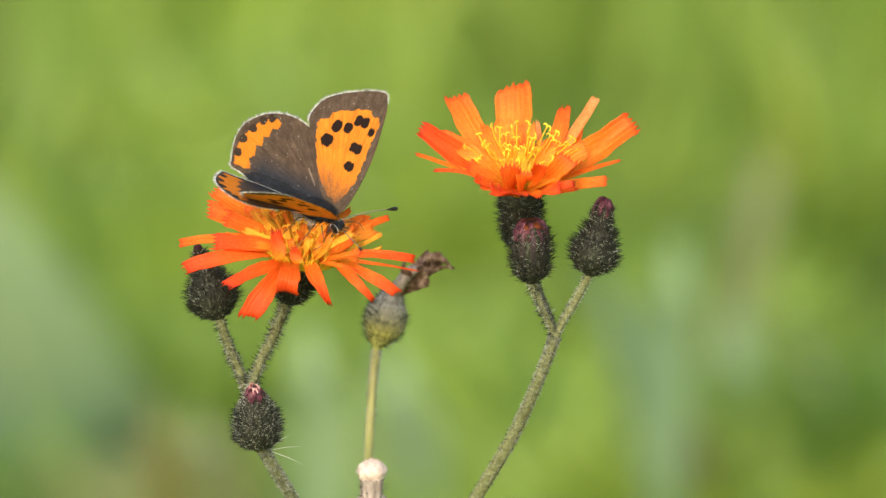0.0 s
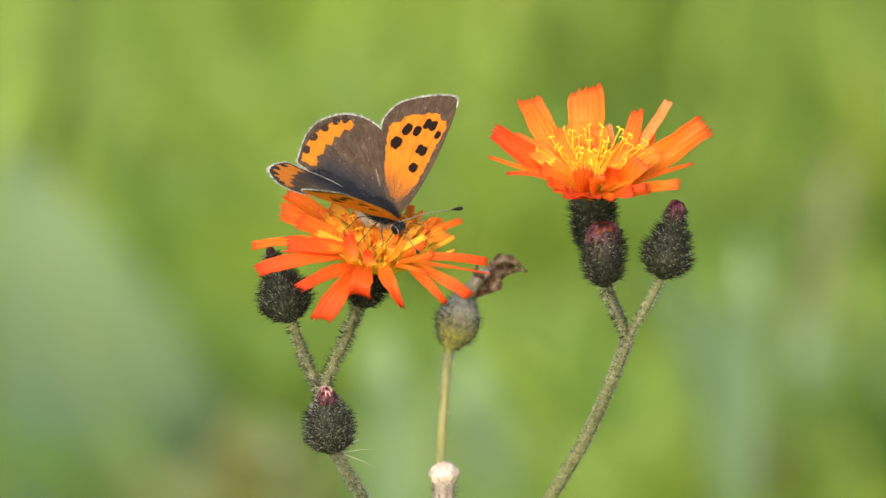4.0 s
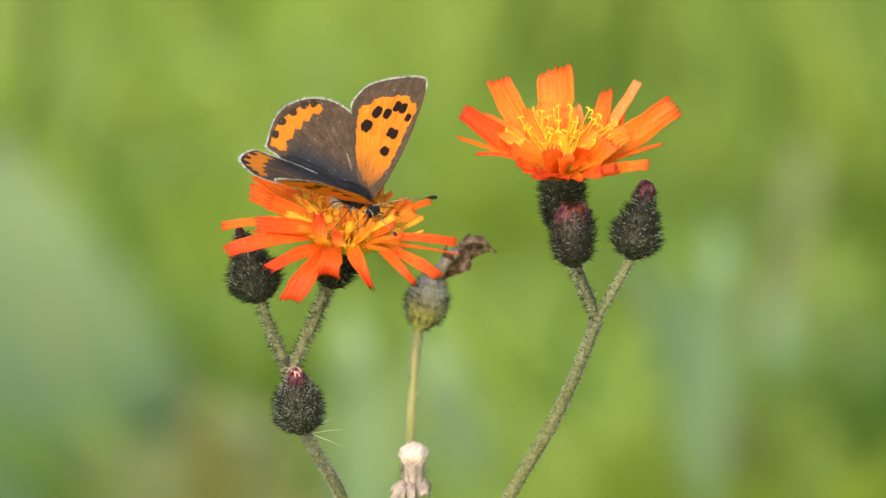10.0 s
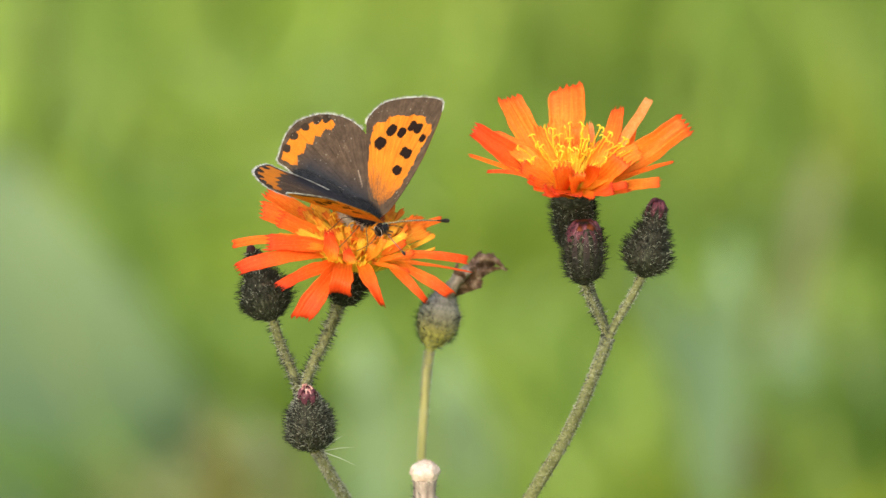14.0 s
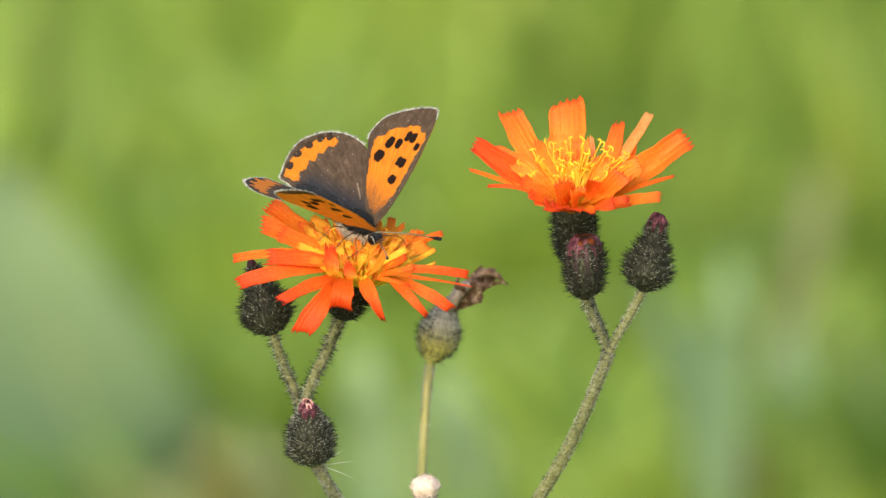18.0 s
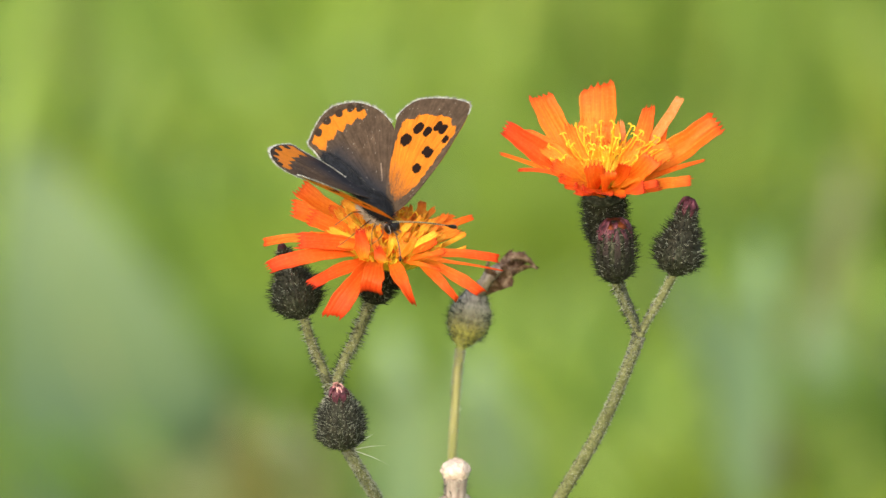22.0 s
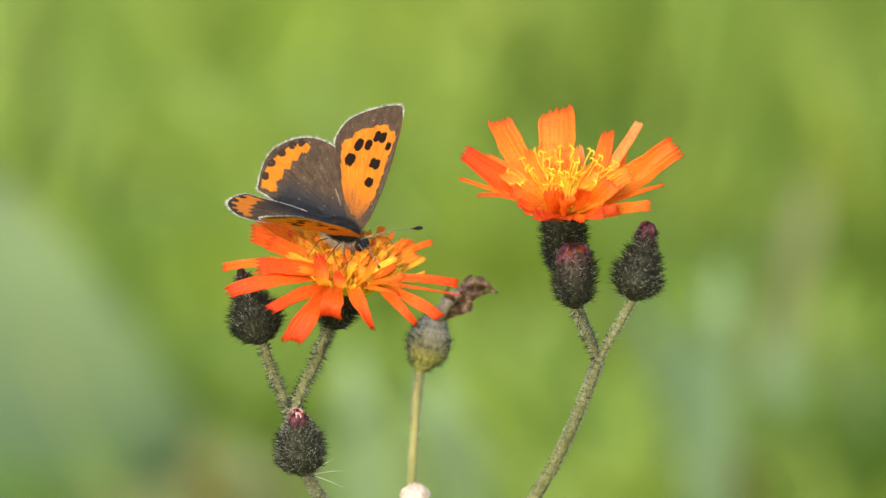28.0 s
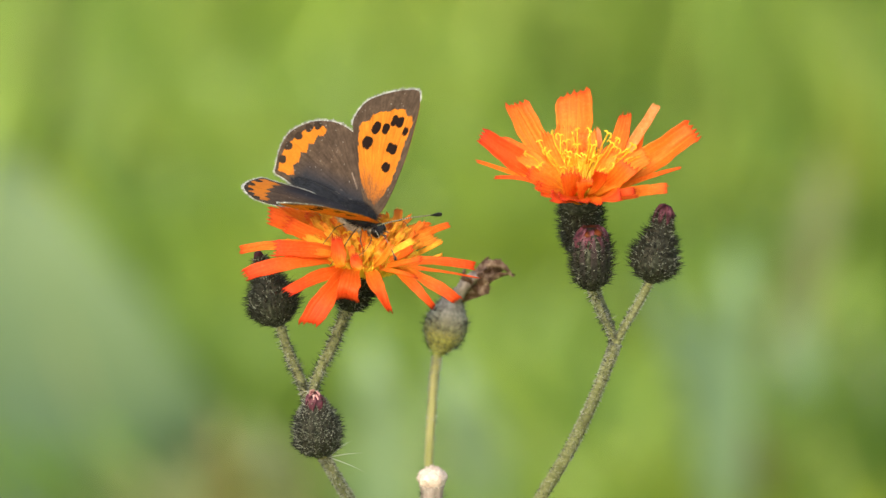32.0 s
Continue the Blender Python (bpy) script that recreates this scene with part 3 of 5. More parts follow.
ray(base, (-5.96, -3.00, 0.14), (-2.40, -5.00, -1.36), (0.06, -5.00, -2.99), 0.92, 1.21, 0.50, PETAL_RED, 108, point=0.10, lean=0.30)
ray(base, (-6.54, -2.00, 0.43), (-2.24, -2.00, 0.43), (1.84, -1.00, -0.27), 1.27, 1.04, 0.20, PETAL_RED, 109, point=0.10)
ray(base, (-5.97, -2.00, -0.03), (-1.49, -3.00, -0.44), (2.30, -2.00, -1.32), 0.69, 0.29, 0.00, PETAL_RED, 110, point=0.50, lean=0.20)
ray(base, (-7.14, 1.00, 0.78), (-3.23, 3.00, 2.36), (-0.75, 4.00, 3.13), 1.15, 0.98, 0.30, PETAL, 111, point=0.50)
ray(base, (-7.70, 0.00, 0.78), (-4.55, 1.00, 1.54), (-2.36, 2.00, 2.30), 0.89, 1.37, -0.10, PETAL_GOLD, 112, ragged=2.0)
ray(base, (-7.43, 2.00, 0.90), (-5.43, 4.00, 2.01), (-2.77, 5.00, 2.43), 0.89, 1.45, -0.20, PETAL_GOLD, 113, ragged=2.0)
ray(base, (-8.30, 2.00, 0.90), (-6.46, 4.00, 2.60), (-5.84, 6.00, 4.31), 0.81, 1.04, -0.10, PETAL_GOLD, 114, point=0.20)
ray(base, (-10.31, 2.00, 0.90), (-14.95, 4.00, 2.66), (-18.83, 5.00, 3.83), 1.61, 1.96, 0.30, PETAL, 115, point=0.05)
ray(base, (-10.04, 3.00, 1.02), (-14.89, 4.00, 3.71), (-18.13, 5.00, 5.82), 1.56, 1.86, 0.10, PETAL, 116, ragged=2.0)
ray(base, (-10.11, -1.00, 0.96), (-13.72, -1.00, 2.59), (-16.87, -1.00, 3.93), 1.27, 1.67, -0.10, PETAL, 117, ragged=3.0)
ray(base, (-9.74, 2.00, 0.90), (-11.76, 3.00, 3.18), (-13.79, 4.00, 4.76), 0.68, 0.83, -0.00, PETAL_IN, 118)
ray(base, (-9.56, 2.00, 0.90), (-10.61, 3.00, 3.06), (-11.65, 4.00, 4.88), 0.68, 0.83, -0.00, PETAL_IN, 119)
ray(base, (-9.16, 2.00, 0.90), (-8.99, 3.00, 2.77), (-9.35, 4.00, 4.53), 0.68, 0.83, -0.00, PETAL_IN, 120)
ray(base, (-8.87, 2.00, 0.90), (-7.44, 3.00, 2.77), (-7.16, 4.00, 4.18), 0.63, 0.74, -0.00, PETAL_IN, 121)
ray(base, (-11.57, -8.00, 0.91), (-11.79, -8.00, 2.30), (-11.95, -8.00, 3.57), 0.95, 1.60, -0.20, PETAL_RED, 122, point=0.45, lean=0.20, ragged=2.0)
ray(base, (-9.79, -9.00, 0.74), (-9.96, -9.00, 1.38), (-10.13, -9.00, 2.01), 0.80, 1.25, 0.15, PETAL_RED, 123, point=0.35, lean=0.20, ragged=2.0)
ray(base, (-8.53, -4.00, 0.09), (-7.36, -7.00, 1.55), (-6.49, -8.00, 3.11), 0.51, 0.65, -0.00, PETAL_GOLD, 124, lean=0.30, ragged=1.5)
ray(base, (-8.25, -3.00, -0.09), (-6.23, -6.00, 0.79), (-3.54, -7.00, 1.55), 0.51, 0.60, -0.10, PETAL, 125, point=0.10, ragged=1.5)
ray(base, (-7.97, -3.00, -0.26), (-6.39, -7.00, 0.27), (-4.10, -8.00, -0.13), 0.42, 0.51, -0.20, PETAL, 126, point=0.10, lean=0.60, ragged=1.5)
ray(base, (-9.87, -2.00, 0.90), (-12.83, -3.00, 2.12), (-15.12, -3.00, 3.05), 0.58, 0.70, 0.00, PETAL_IN, 127)
ray(base, (-9.70, -1.00, 1.13), (-12.01, 0.00, 2.71), (-14.32, 1.00, 3.88), 0.63, 0.79, 0.00, PETAL_IN, 128)
ray(base, (-8.83, -2.00, 1.01), (-7.96, -3.00, 2.64), (-6.99, -3.00, 3.75), 0.58, 0.65, 0.00, PETAL_IN, 129)
ray(base, (-8.26, -2.00, 0.72), (-6.24, -3.00, 1.66), (-4.35, -3.00, 2.82), 0.58, 0.70, 0.00, PETAL_IN, 130)
ray(base, (-9.86, -3.00, 0.26), (-10.42, -4.00, 1.71), (-11.10, -4.00, 3.11), 0.46, 0.66, 0.10, PETAL_IN, 140, ragged=1.5)
ray(base, (-9.63, -3.00, 0.26), (-9.85, -3.00, 1.77), (-10.19, -3.00, 3.46), 0.46, 0.62, 0.00, PETAL_IN, 141, ragged=1.5)
ray(base, (-9.40, -3.00, 0.26), (-9.28, -3.00, 1.89), (-9.23, -2.00, 3.46), 0.46, 0.66, 0.00, PETAL_GOLD, 142, ragged=1.5)
ray(base, (-9.05, -3.00, 0.26), (-8.59, -3.00, 1.77), (-8.19, -3.00, 3.28), 0.46, 0.62, 0.10, PETAL_IN, 143, ragged=1.5)
ray(base, (-8.71, -3.00, 0.26), (-8.02, -3.00, 1.54), (-7.27, -3.00, 2.82), 0.46, 0.71, 0.00, PETAL_GOLD, 144, ragged=1.5)
ray(base, (-10.07, -4.00, 0.32), (-10.34, -6.00, 1.60), (-10.62, -6.00, 2.59), 0.42, 0.62, 0.00, PETAL_GOLD, 145, ragged=1.5)
ray(base, (-9.27, -4.00, 0.32), (-8.97, -6.00, 1.72), (-8.73, -6.00, 2.76), 0.42, 0.62, 0.00, PETAL_IN, 146, ragged=1.5)
ray(base, (-8.59, -4.00, 0.20), (-7.99, -6.00, 1.37), (-7.54, -6.00, 2.24), 0.42, 0.62, 0.00, PETAL_GOLD, 147, ragged=1.5)
ray(base, (-10.54, -3.00, 0.26), (-12.23, -5.00, 1.54), (-13.87, -6.00, 2.07), 0.50, 0.75, 0.00, PETAL_GOLD, 148, ragged=1.5)
ray(base, (-10.56, -2.00, 0.43), (-12.49, -3.00, 1.77), (-14.43, -3.00, 2.64), 0.50, 0.75, 0.00, PETAL_IN, 149, ragged=1.5)
ray(base, (-10.34, -1.00, 0.49), (-11.83, -1.00, 2.12), (-13.09, -1.00, 3.40), 0.46, 0.71, 0.00, PETAL_IN, 150, ragged=1.5)
ray(base, (-10.23, 0.00, 0.55), (-11.15, 0.00, 2.53), (-12.08, 1.00, 3.99), 0.46, 0.75, 0.00, PETAL_GOLD, 151, ragged=1.5)
ray(base, (-8.26, -2.00, 0.43), (-6.65, -2.00, 1.83), (-5.40, -1.00, 3.05), 0.50, 0.75, 0.00, PETAL_IN, 152, ragged=1.5)
ray(base, (-7.97, -3.00, 0.26), (-5.95, -4.00, 1.25), (-4.46, -5.00, 2.24), 0.50, 0.78, 0.00, PETAL, 153, ragged=1.5)
ray(base, (-7.68, -3.00, 0.03), (-5.37, -5.00, 0.61), (-3.88, -6.00, 0.67), 0.50, 0.66, 0.00, PETAL_GOLD, 154, ragged=1.5)
ray(base, (-9.90, 1.00, 0.49), (-13.15, 3.00, 2.95), (-15.23, 4.00, 3.95), 0.55, 0.83, 0.00, PETAL, 155, ragged=1.5)
ray(base, (-7.71, 1.00, 0.49), (-4.84, 3.00, 2.13), (-3.46, 4.00, 3.36), 0.50, 0.66, 0.00, PETAL_GOLD, 156, ragged=1.5)
ray(base, (-8.30, 2.00, 0.60), (-6.00, 4.00, 2.60), (-4.62, 5.00, 3.77), 0.46, 0.58, 0.00, PETAL_GOLD, 157, ragged=1.5)
flower_centre(base, (0.1, -0.26, 0.96), (-9.32, 0.00, -0.18), 100, 120, 7.8, 4.4, 130, (0.3, 0.75), 3.6)

# ---- plant with the upright flower ----
upright = root("hawkweed", mm((-4.92, 5.00, -63.81)) * 1, "orange hawkweed with a cup-shaped flower and two dark buds", "flower", "hawkweeds")
upright.location.z = 0.0
stem_part("stem", upright, [(16.47, 0.00, -7.99), (15.38, 0.00, -11.04), (13.44, 1.00, -16.04), (11.33, 2.00, -20.54), (7.72, 4.00, -27.15), (4.54, 6.00, -34.10)], 0.53, 0.78, STEM, 1700, 0.34, 7, 0.45, label="olive stem with short dark hairs", ground=upright.location)
stem_part("branch", upright, [(16.30, 0.00, -8.42), (17.33, 0.00, -6.55), (18.47, 0.00, -4.62), (19.79, 0.00, -2.04)], 0.36, 0.42, STEM, 300, 0.36, 8, 0.5)
stem_part("branch", upright, [(16.30, 0.00, -8.42), (15.60, 0.00, -6.66), (14.73, 0.00, -4.91), (13.88, -1.00, -2.57)], 0.34, 0.42, STEM, 460, 0.6, 9, 0.15)
stem_part("branch", upright, [(15.93, 2.00, -7.33), (14.54, 6.00, -4.53), (13.20, 6.00, -0.41), (12.89, 5.00, 1.52)], 0.45, 0.7, STEM, 120, 0.6, 10)
tall_bud = bud_part("bud", upright, (13.90, -1.00, -2.68), (13.75, -2.00, 3.75), LONG_BUD, BUD, BRACT_RED, 11, 600, 0.7, 14, "tall dark bud with opening purple bracts", 0.1, FLORET_RED, 0.1)
bud_lips(tall_bud, (13.90, -1.00, -2.68), (13.75, -2.00, 3.75), 9, 1.62, 1.05, LIP, 0.76, 1.0, 0.55)
round_bud = bud_part("bud", upright, (19.79, 0.00, -2.16), (21.36, 0.00, 5.6), ROUND_BUD, BUD, BRACT, 15, 850, 0.75, 15, "dark bristly bud with a pinched purple tip", 0.2, PURPLE, 0.16)
bud_lips(round_bud, (19.79, 0.00, -2.16), (21.36, 0.00, 5.6), 6, 0.8, 0.65, LIP, 0.8, 1.0, 0.5)
base = bud_part("flower_base", upright, (12.89, 5.00, 0.35), (12.76, 1.00, 6.42), ((0.8, 0.0), (1.5, 0.15), (1.85, 0.4), (1.95, 0.7), (2.05, 0.9), (2.25, 1.0)), BUD, BRACT, 18, 700, 0.75, 16, "black bristly flower base", 0.15)
ray(base, (11.57, 2.00, 6.62), (8.76, 4.00, 10.96), (6.23, 6.00, 15.25), 1.50, 2.7, -0.15, PETAL, 900)
ray(base, (12.62, 3.00, 6.69), (12.24, 6.00, 11.04), (12.16, 9.00, 15.78), 1.73, 3.45, 0.38, PETAL, 901, ragged=1.2)
ray(base, (12.43, 2.00, 6.86), (11.53, 4.00, 9.79), (11.30, 5.00, 12.96), 1.15, 1.96, -0.10, PETAL_GOLD, 902)
ray(base, (13.01, 2.00, 6.86), (13.24, 3.00, 9.61), (13.37, 4.00, 12.60), 1.15, 1.90, -0.00, PETAL_GOLD, 903)
ray(base, (14.29, 3.00, 6.69), (14.77, 5.00, 9.63), (14.61, 6.00, 12.62), 0.46, 0.63, -0.20, PETAL_PALE, 904, point=0.40)
ray(base, (14.27, 2.00, 6.86), (16.25, 4.00, 10.49), (17.32, 6.00, 14.08), 1.27, 1.73, 0.40, PETAL, 905, point=0.25)
ray(base, (14.75, 3.00, 6.69), (18.11, 5.00, 11.38), (20.57, 7.00, 14.92), 0.69, 1.09, -0.15, PETAL_PALE, 906, point=0.20)
ray(base, (15.04, 3.00, 6.69), (17.95, 5.00, 9.63), (19.05, 6.00, 12.80), 0.69, 0.86, -0.20, PETAL, 907, point=0.30)
ray(base, (14.73, 2.00, 6.74), (19.66, 4.00, 9.68), (24.17, 5.00, 12.61), 1.50, 2.85, -0.05, PETAL, 908, point=0.10)
ray(base, (15.00, 1.00, 6.79), (18.74, 1.00, 8.31), (22.81, 1.00, 9.53), 0.46, 0.52, -0.30, PETAL, 909, point=0.50, lean=0.20)
ray(base, (14.11, -1.00, 6.90), (17.80, -3.00, 7.70), (21.26, -4.00, 8.27), 1.15, 1.27, -0.10, PETAL, 910, point=0.10, lean=0.70)
ray(base, (11.55, 1.00, 6.79), (6.95, 1.00, 9.70), (2.76, 1.00, 12.67), 1.70, 2.9, 0.10, PETAL_RED, 911, point=0.5)
ray(base, (11.85, 2.00, 6.97), (8.12, 3.00, 9.96), (4.72, 4.00, 11.60), 1.50, 1.61, -0.20, PETAL, 912, point=0.10)
ray(base, (11.54, 0.00, 6.96), (6.08, 0.00, 9.06), (2.35, 0.00, 10.34), 0.58, 0.46, -0.30, PETAL, 913, point=0.60, lean=0.20)
ray(base, (11.53, -1.00, 6.90), (7.79, -2.00, 8.69), (4.07, -2.00, 9.04), 0.69, 0.40, -0.30, PETAL_RED, 914, point=0.50, lean=0.00)
ray(base, (12.38, -2.00, 6.95), (10.16, -5.00, 7.86), (8.32, -7.00, 8.89), 1.15, 1.38, -0.20, PETAL, 915, lean=0.80)
ray(base, (12.26, -2.00, 6.83), (11.75, -6.00, 8.43), (11.60, -8.00, 10.27), 1.50, 1.90, -0.00, PETAL, 916, lean=0.20, ragged=1.3)
ray(base, (12.95, -2.00, 6.83), (13.00, -6.00, 8.38), (13.04, -7.00, 9.58), 1.38, 1.55, -0.10, PETAL, 917, lean=0.20, ragged=1.3)
ray(base, (13.63, -2.00, 7.53), (14.27, -5.00, 8.96), (14.69, -7.00, 10.33), 1.04, 1.38, 0.20, PETAL, 918, point=0.10, lean=0.30)
ray(base, (13.41, -2.00, 7.06), (14.03, -6.00, 7.28), (14.34, -8.00, 7.27), 1.15, 1.27, -0.10, PETAL, 919, point=0.20, lean=0.60)
ray(base, (14.00, -1.00, 7.01), (15.87, -5.00, 9.08), (17.44, -6.00, 10.86), 1.38, 1.96, 0.10, PETAL, 920, lean=0.30, ragged=1.2)
ray(base, (13.55, 0.00, 7.08), (14.68, -1.00, 9.28), (15.82, -1.00, 11.55), 1.15, 1.61, -0.00, PETAL_GOLD, 921, lean=0.40)
ray(base, (14.13, 0.00, 6.96), (17.10, 0.00, 9.40), (19.39, 0.00, 10.80), 1.27, 1.96, -0.00, PETAL_GOLD, 922)
ray(base, (11.94, 0.00, 7.19), (10.56, 0.00, 10.10), (9.53, 1.00, 12.96), 1.15, 1.90, -0.10, PETAL_GOLD, 923)
ray(base, (11.82, -1.00, 7.24), (9.23, -1.00, 9.28), (7.00, 0.00, 11.03), 1.27, 1.73, -0.10, PETAL_GOLD, 924)
ray(base, (11.50, -3.00, 7.35), (9.48, -5.00, 8.79), (7.64, -6.00, 10.17), 1.27, 1.73, -0.00, PETAL, 925, lean=0.60)
ray(base, (12.59, 1.00, 6.79), (12.64, 1.00, 8.95), (12.64, 1.00, 11.22), 1.38, 1.73, -0.00, PETAL_GOLD, 926, lean=0.40)
ray(base, (14.10, -2.00, 6.83), (15.86, -6.00, 7.97), (17.89, -7.00, 8.49), 1.04, 1.15, -0.20, PETAL_RED, 927, point=0.20, lean=0.90)
ray(base, (12.15, -2.00, 6.95), (11.39, -7.00, 7.68), (10.69, -9.00, 8.13), 1.27, 1.50, -0.00, PETAL_RED, 928, lean=0.90)
ray(base, (12.83, -2.00, 6.83), (12.76, -7.00, 7.45), (12.62, -9.00, 7.73), 1.50, 1.73, -0.00, PETAL_RED, 929, lean=0.90)
ray(base, (12.27, -1.00, 7.01), (10.39, -5.00, 7.80), (8.77, -7.00, 8.49), 1.38, 1.73, 0.10, PETAL, 930, point=0.10, lean=0.60)
ray(base, (12.39, -1.00, 6.78), (11.07, -6.00, 7.51), (9.90, -8.00, 8.02), 1.27, 1.61, 0.10, PETAL_RED, 931, point=0.10, lean=0.70)
ray(base, (13.82, -1.00, 6.78), (15.17, -6.00, 7.62), (16.50, -8.00, 8.31), 1.27, 1.50, 0.10, PETAL_RED, 932, point=0.10, lean=0.70)
ray(base, (14.11, -1.00, 6.90), (16.01, -4.00, 7.52), (18.04, -5.00, 7.92), 1.15, 1.38, 0.10, PETAL, 933, point=0.20, lean=0.60)
ray(base, (11.97, 2.00, 6.86), (9.85, 3.00, 8.79), (8.13, 4.00, 10.14), 1.15, 2.07, 0.00, PETAL_GOLD, 940)
ray(base, (12.55, 2.00, 6.86), (11.58, 3.00, 8.91), (10.26, 4.00, 11.08), 1.15, 2.07, 0.00, PETAL_GOLD, 941)
ray(base, (12.79, 3.00, 6.69), (12.56, 3.00, 8.62), (12.43, 3.00, 10.66), 1.15, 2.19, 0.00, PETAL_GOLD, 942)
ray(base, (13.24, 2.00, 6.86), (14.40, 3.00, 8.62), (15.10, 4.00, 10.20), 1.15, 2.07, 0.00, PETAL_GOLD, 943)
ray(base, (13.68, 1.00, 6.91), (16.24, 3.00, 8.32), (18.21, 4.00, 9.79), 1.15, 2.19, 0.00, PETAL_GOLD, 944)
ray(base, (13.47, 2.00, 6.86), (15.32, 3.00, 8.91), (16.85, 5.00, 10.91), 1.04, 1.73, 0.00, PETAL, 945)
ray(base, (11.92, -2.00, 7.30), (10.06, -4.00, 8.91), (8.62, -5.00, 10.12), 1.04, 1.84, 0.00, PETAL_GOLD, 946)
ray(base, (13.52, -2.00, 7.30), (15.20, -4.00, 8.62), (16.61, -5.00, 9.54), 1.04, 1.73, 0.00, PETAL_GOLD, 947)
flower_centre(base, (0.0, -0.05, 1.0), (12.65, 1.00, 6.77), 900, 14, 4.4, 5.6, 8, (0.7, 1.4), 1.9)
for k, head in enumerate((
    (8.53, -2.20, 12.67), (9.49, -2.93, 11.63), (9.85, -1.32, 13.45), (8.35, -2.65, 10.13), (9.04, -3.13, 9.29), (7.22, -1.29, 11.36),
    (10.80, 1.55, 11.71), (11.31, 0.90, 12.11), (12.40, 0.71, 13.42), (13.61, -2.28, 13.72), (12.38, -0.55, 11.99), (13.85, -1.98, 12.17),
    (14.24, -2.55, 12.49), (10.87, -2.92, 10.12), (11.56, -2.32, 10.49), (12.19, 1.60, 9.20), (13.68, 1.06, 9.52), (13.45, 0.94, 8.67),
    (14.19, 0.90, 8.79), (15.39, -2.44, 13.52), (16.37, -1.80, 12.89), (16.41, -0.05, 11.56), (17.57, 0.53, 11.18), (16.55, 1.20, 10.25),
    (18.62, 1.34, 10.23), (17.84, -3.02, 12.46), (8.09, -0.17, 10.48), (10.39, 0.19, 10.42), (12.96, -0.72, 10.98), (14.65, -2.52, 11.27),
    (11.52, -0.90, 11.30), (15.90, -3.01, 10.19),
)):
    style_to(base, (12.7 + 0.7 * (head[0] - 12.7), 0.7 * head[1], 7.0 + 0.66 * (head[2] - 7.0)), head, 1500 + k)
    near = random.Random(k)
    style_to(base, (12.7 + 0.55 * (head[0] - 12.7), 0.5 * head[1], 7.0 + 0.5 * (head[2] - 7.0)), (head[0] + near.uniform(-0.9, 0.9), head[1] + near.uniform(-0.8, 0.8), head[2] - near.uniform(0.4, 1.6)), 1600 + 2 * k)

# ---- plant with the withered head ----
dry = root("withered_hawkweed", mm((-2.64, 26.00, -69.00)) * 1, "yellowish hawkweed stem with a withered grey-brown head", "flower", "hawkweeds")
dry.location.z = 0.0
stem_part("stem", dry, [(-1.89, 22.00, -13.65), (-2.24, 22.00, -16.41), (-2.54, 22.00, -20.63), (-2.84, 22.00, -26.05), (-3.02, 23.00, -31.69)], 0.43, 0.48, STEM_YELLOW, 700, 0.32, 21, 0.9, ground=dry.location)
head = bud_part("seed_head", dry, (-1.83, 22.00, -13.65), (-0.06, 22.00, -7.29), ((0.45, 0.0), (1.2, 0.1), (2.0, 0.3), (2.2, 0.48), (1.95, 0.66), (1.2, 0.83), (0.75, 1.0)), SEED_HEAD, SEED_HEAD, 14, 500, 0.7, 22, "grey-green woolly seed head", 0.8)
core = mm((0.24, 22.00, -7.77))
lean = (mm((1.65, 22.00, -5.62)) - core).normalized()
for i, (tip, width, droop, twist) in enumerate((((6.00, 20.00, -5.02), 0.92, 0.32, 60), ((4.94, 21.00, -4.00), 1.50, 0.2, 30), ((3.77, 22.00, -3.88), 1.50, 0.12, -25), ((3.17, 19.00, -5.08), 1.61, 0.1, 20),
                                               ((3.41, 19.00, -6.15), 1.27, 0.16, -40), ((2.24, 20.00, -6.57), 1.15, -0.05, 35), ((1.29, 19.00, -5.08), 1.38, 0.02, -20), ((4.48, 22.00, -4.54), 1.27, 0.25, 80), ((0.94, 22.00, -4.72), 0.52, 0.0, 0))):
    petal(head, core + Vector((0, 0, -0.0004)), mm(tip), lean, core, width * MM, WITHERED, 60 + i, droop, twist, face=0.75, name="withered_petal")

for name, pts, rad, mat, label in (("withered_beak", ((3.18, 20.00, -3.94), (4.23, 20.00, -3.65), (5.17, 20.00, -4.18), (6.06, 20.00, -5.14)), (0.45, 0.4, 0.28, 0.07), WITHERED, "dark curled petal tips"),
                                   ("withered_neck", ((0.06, 21.00, -7.47), (0.53, 20.00, -6.57), (1.18, 20.00, -5.74), (2.23, 20.00, -4.90)), (0.7, 0.62, 0.68, 0.5), KNOB_SIDE, "pale shrivelled neck")):
    line = spline([mm(p) for p in pts], 15)
    v, f = tube(line, [(rad[k // 5] + (rad[min(k // 5 + 1, 3)] - rad[k // 5]) * (k % 5) / 5) * MM for k in range(16)], 10, 0.26, 77)
    me = mesh_of(name, v, f, [mat])
    me.transform(head.matrix_basis.inverted())
    part(name, me, head, label)

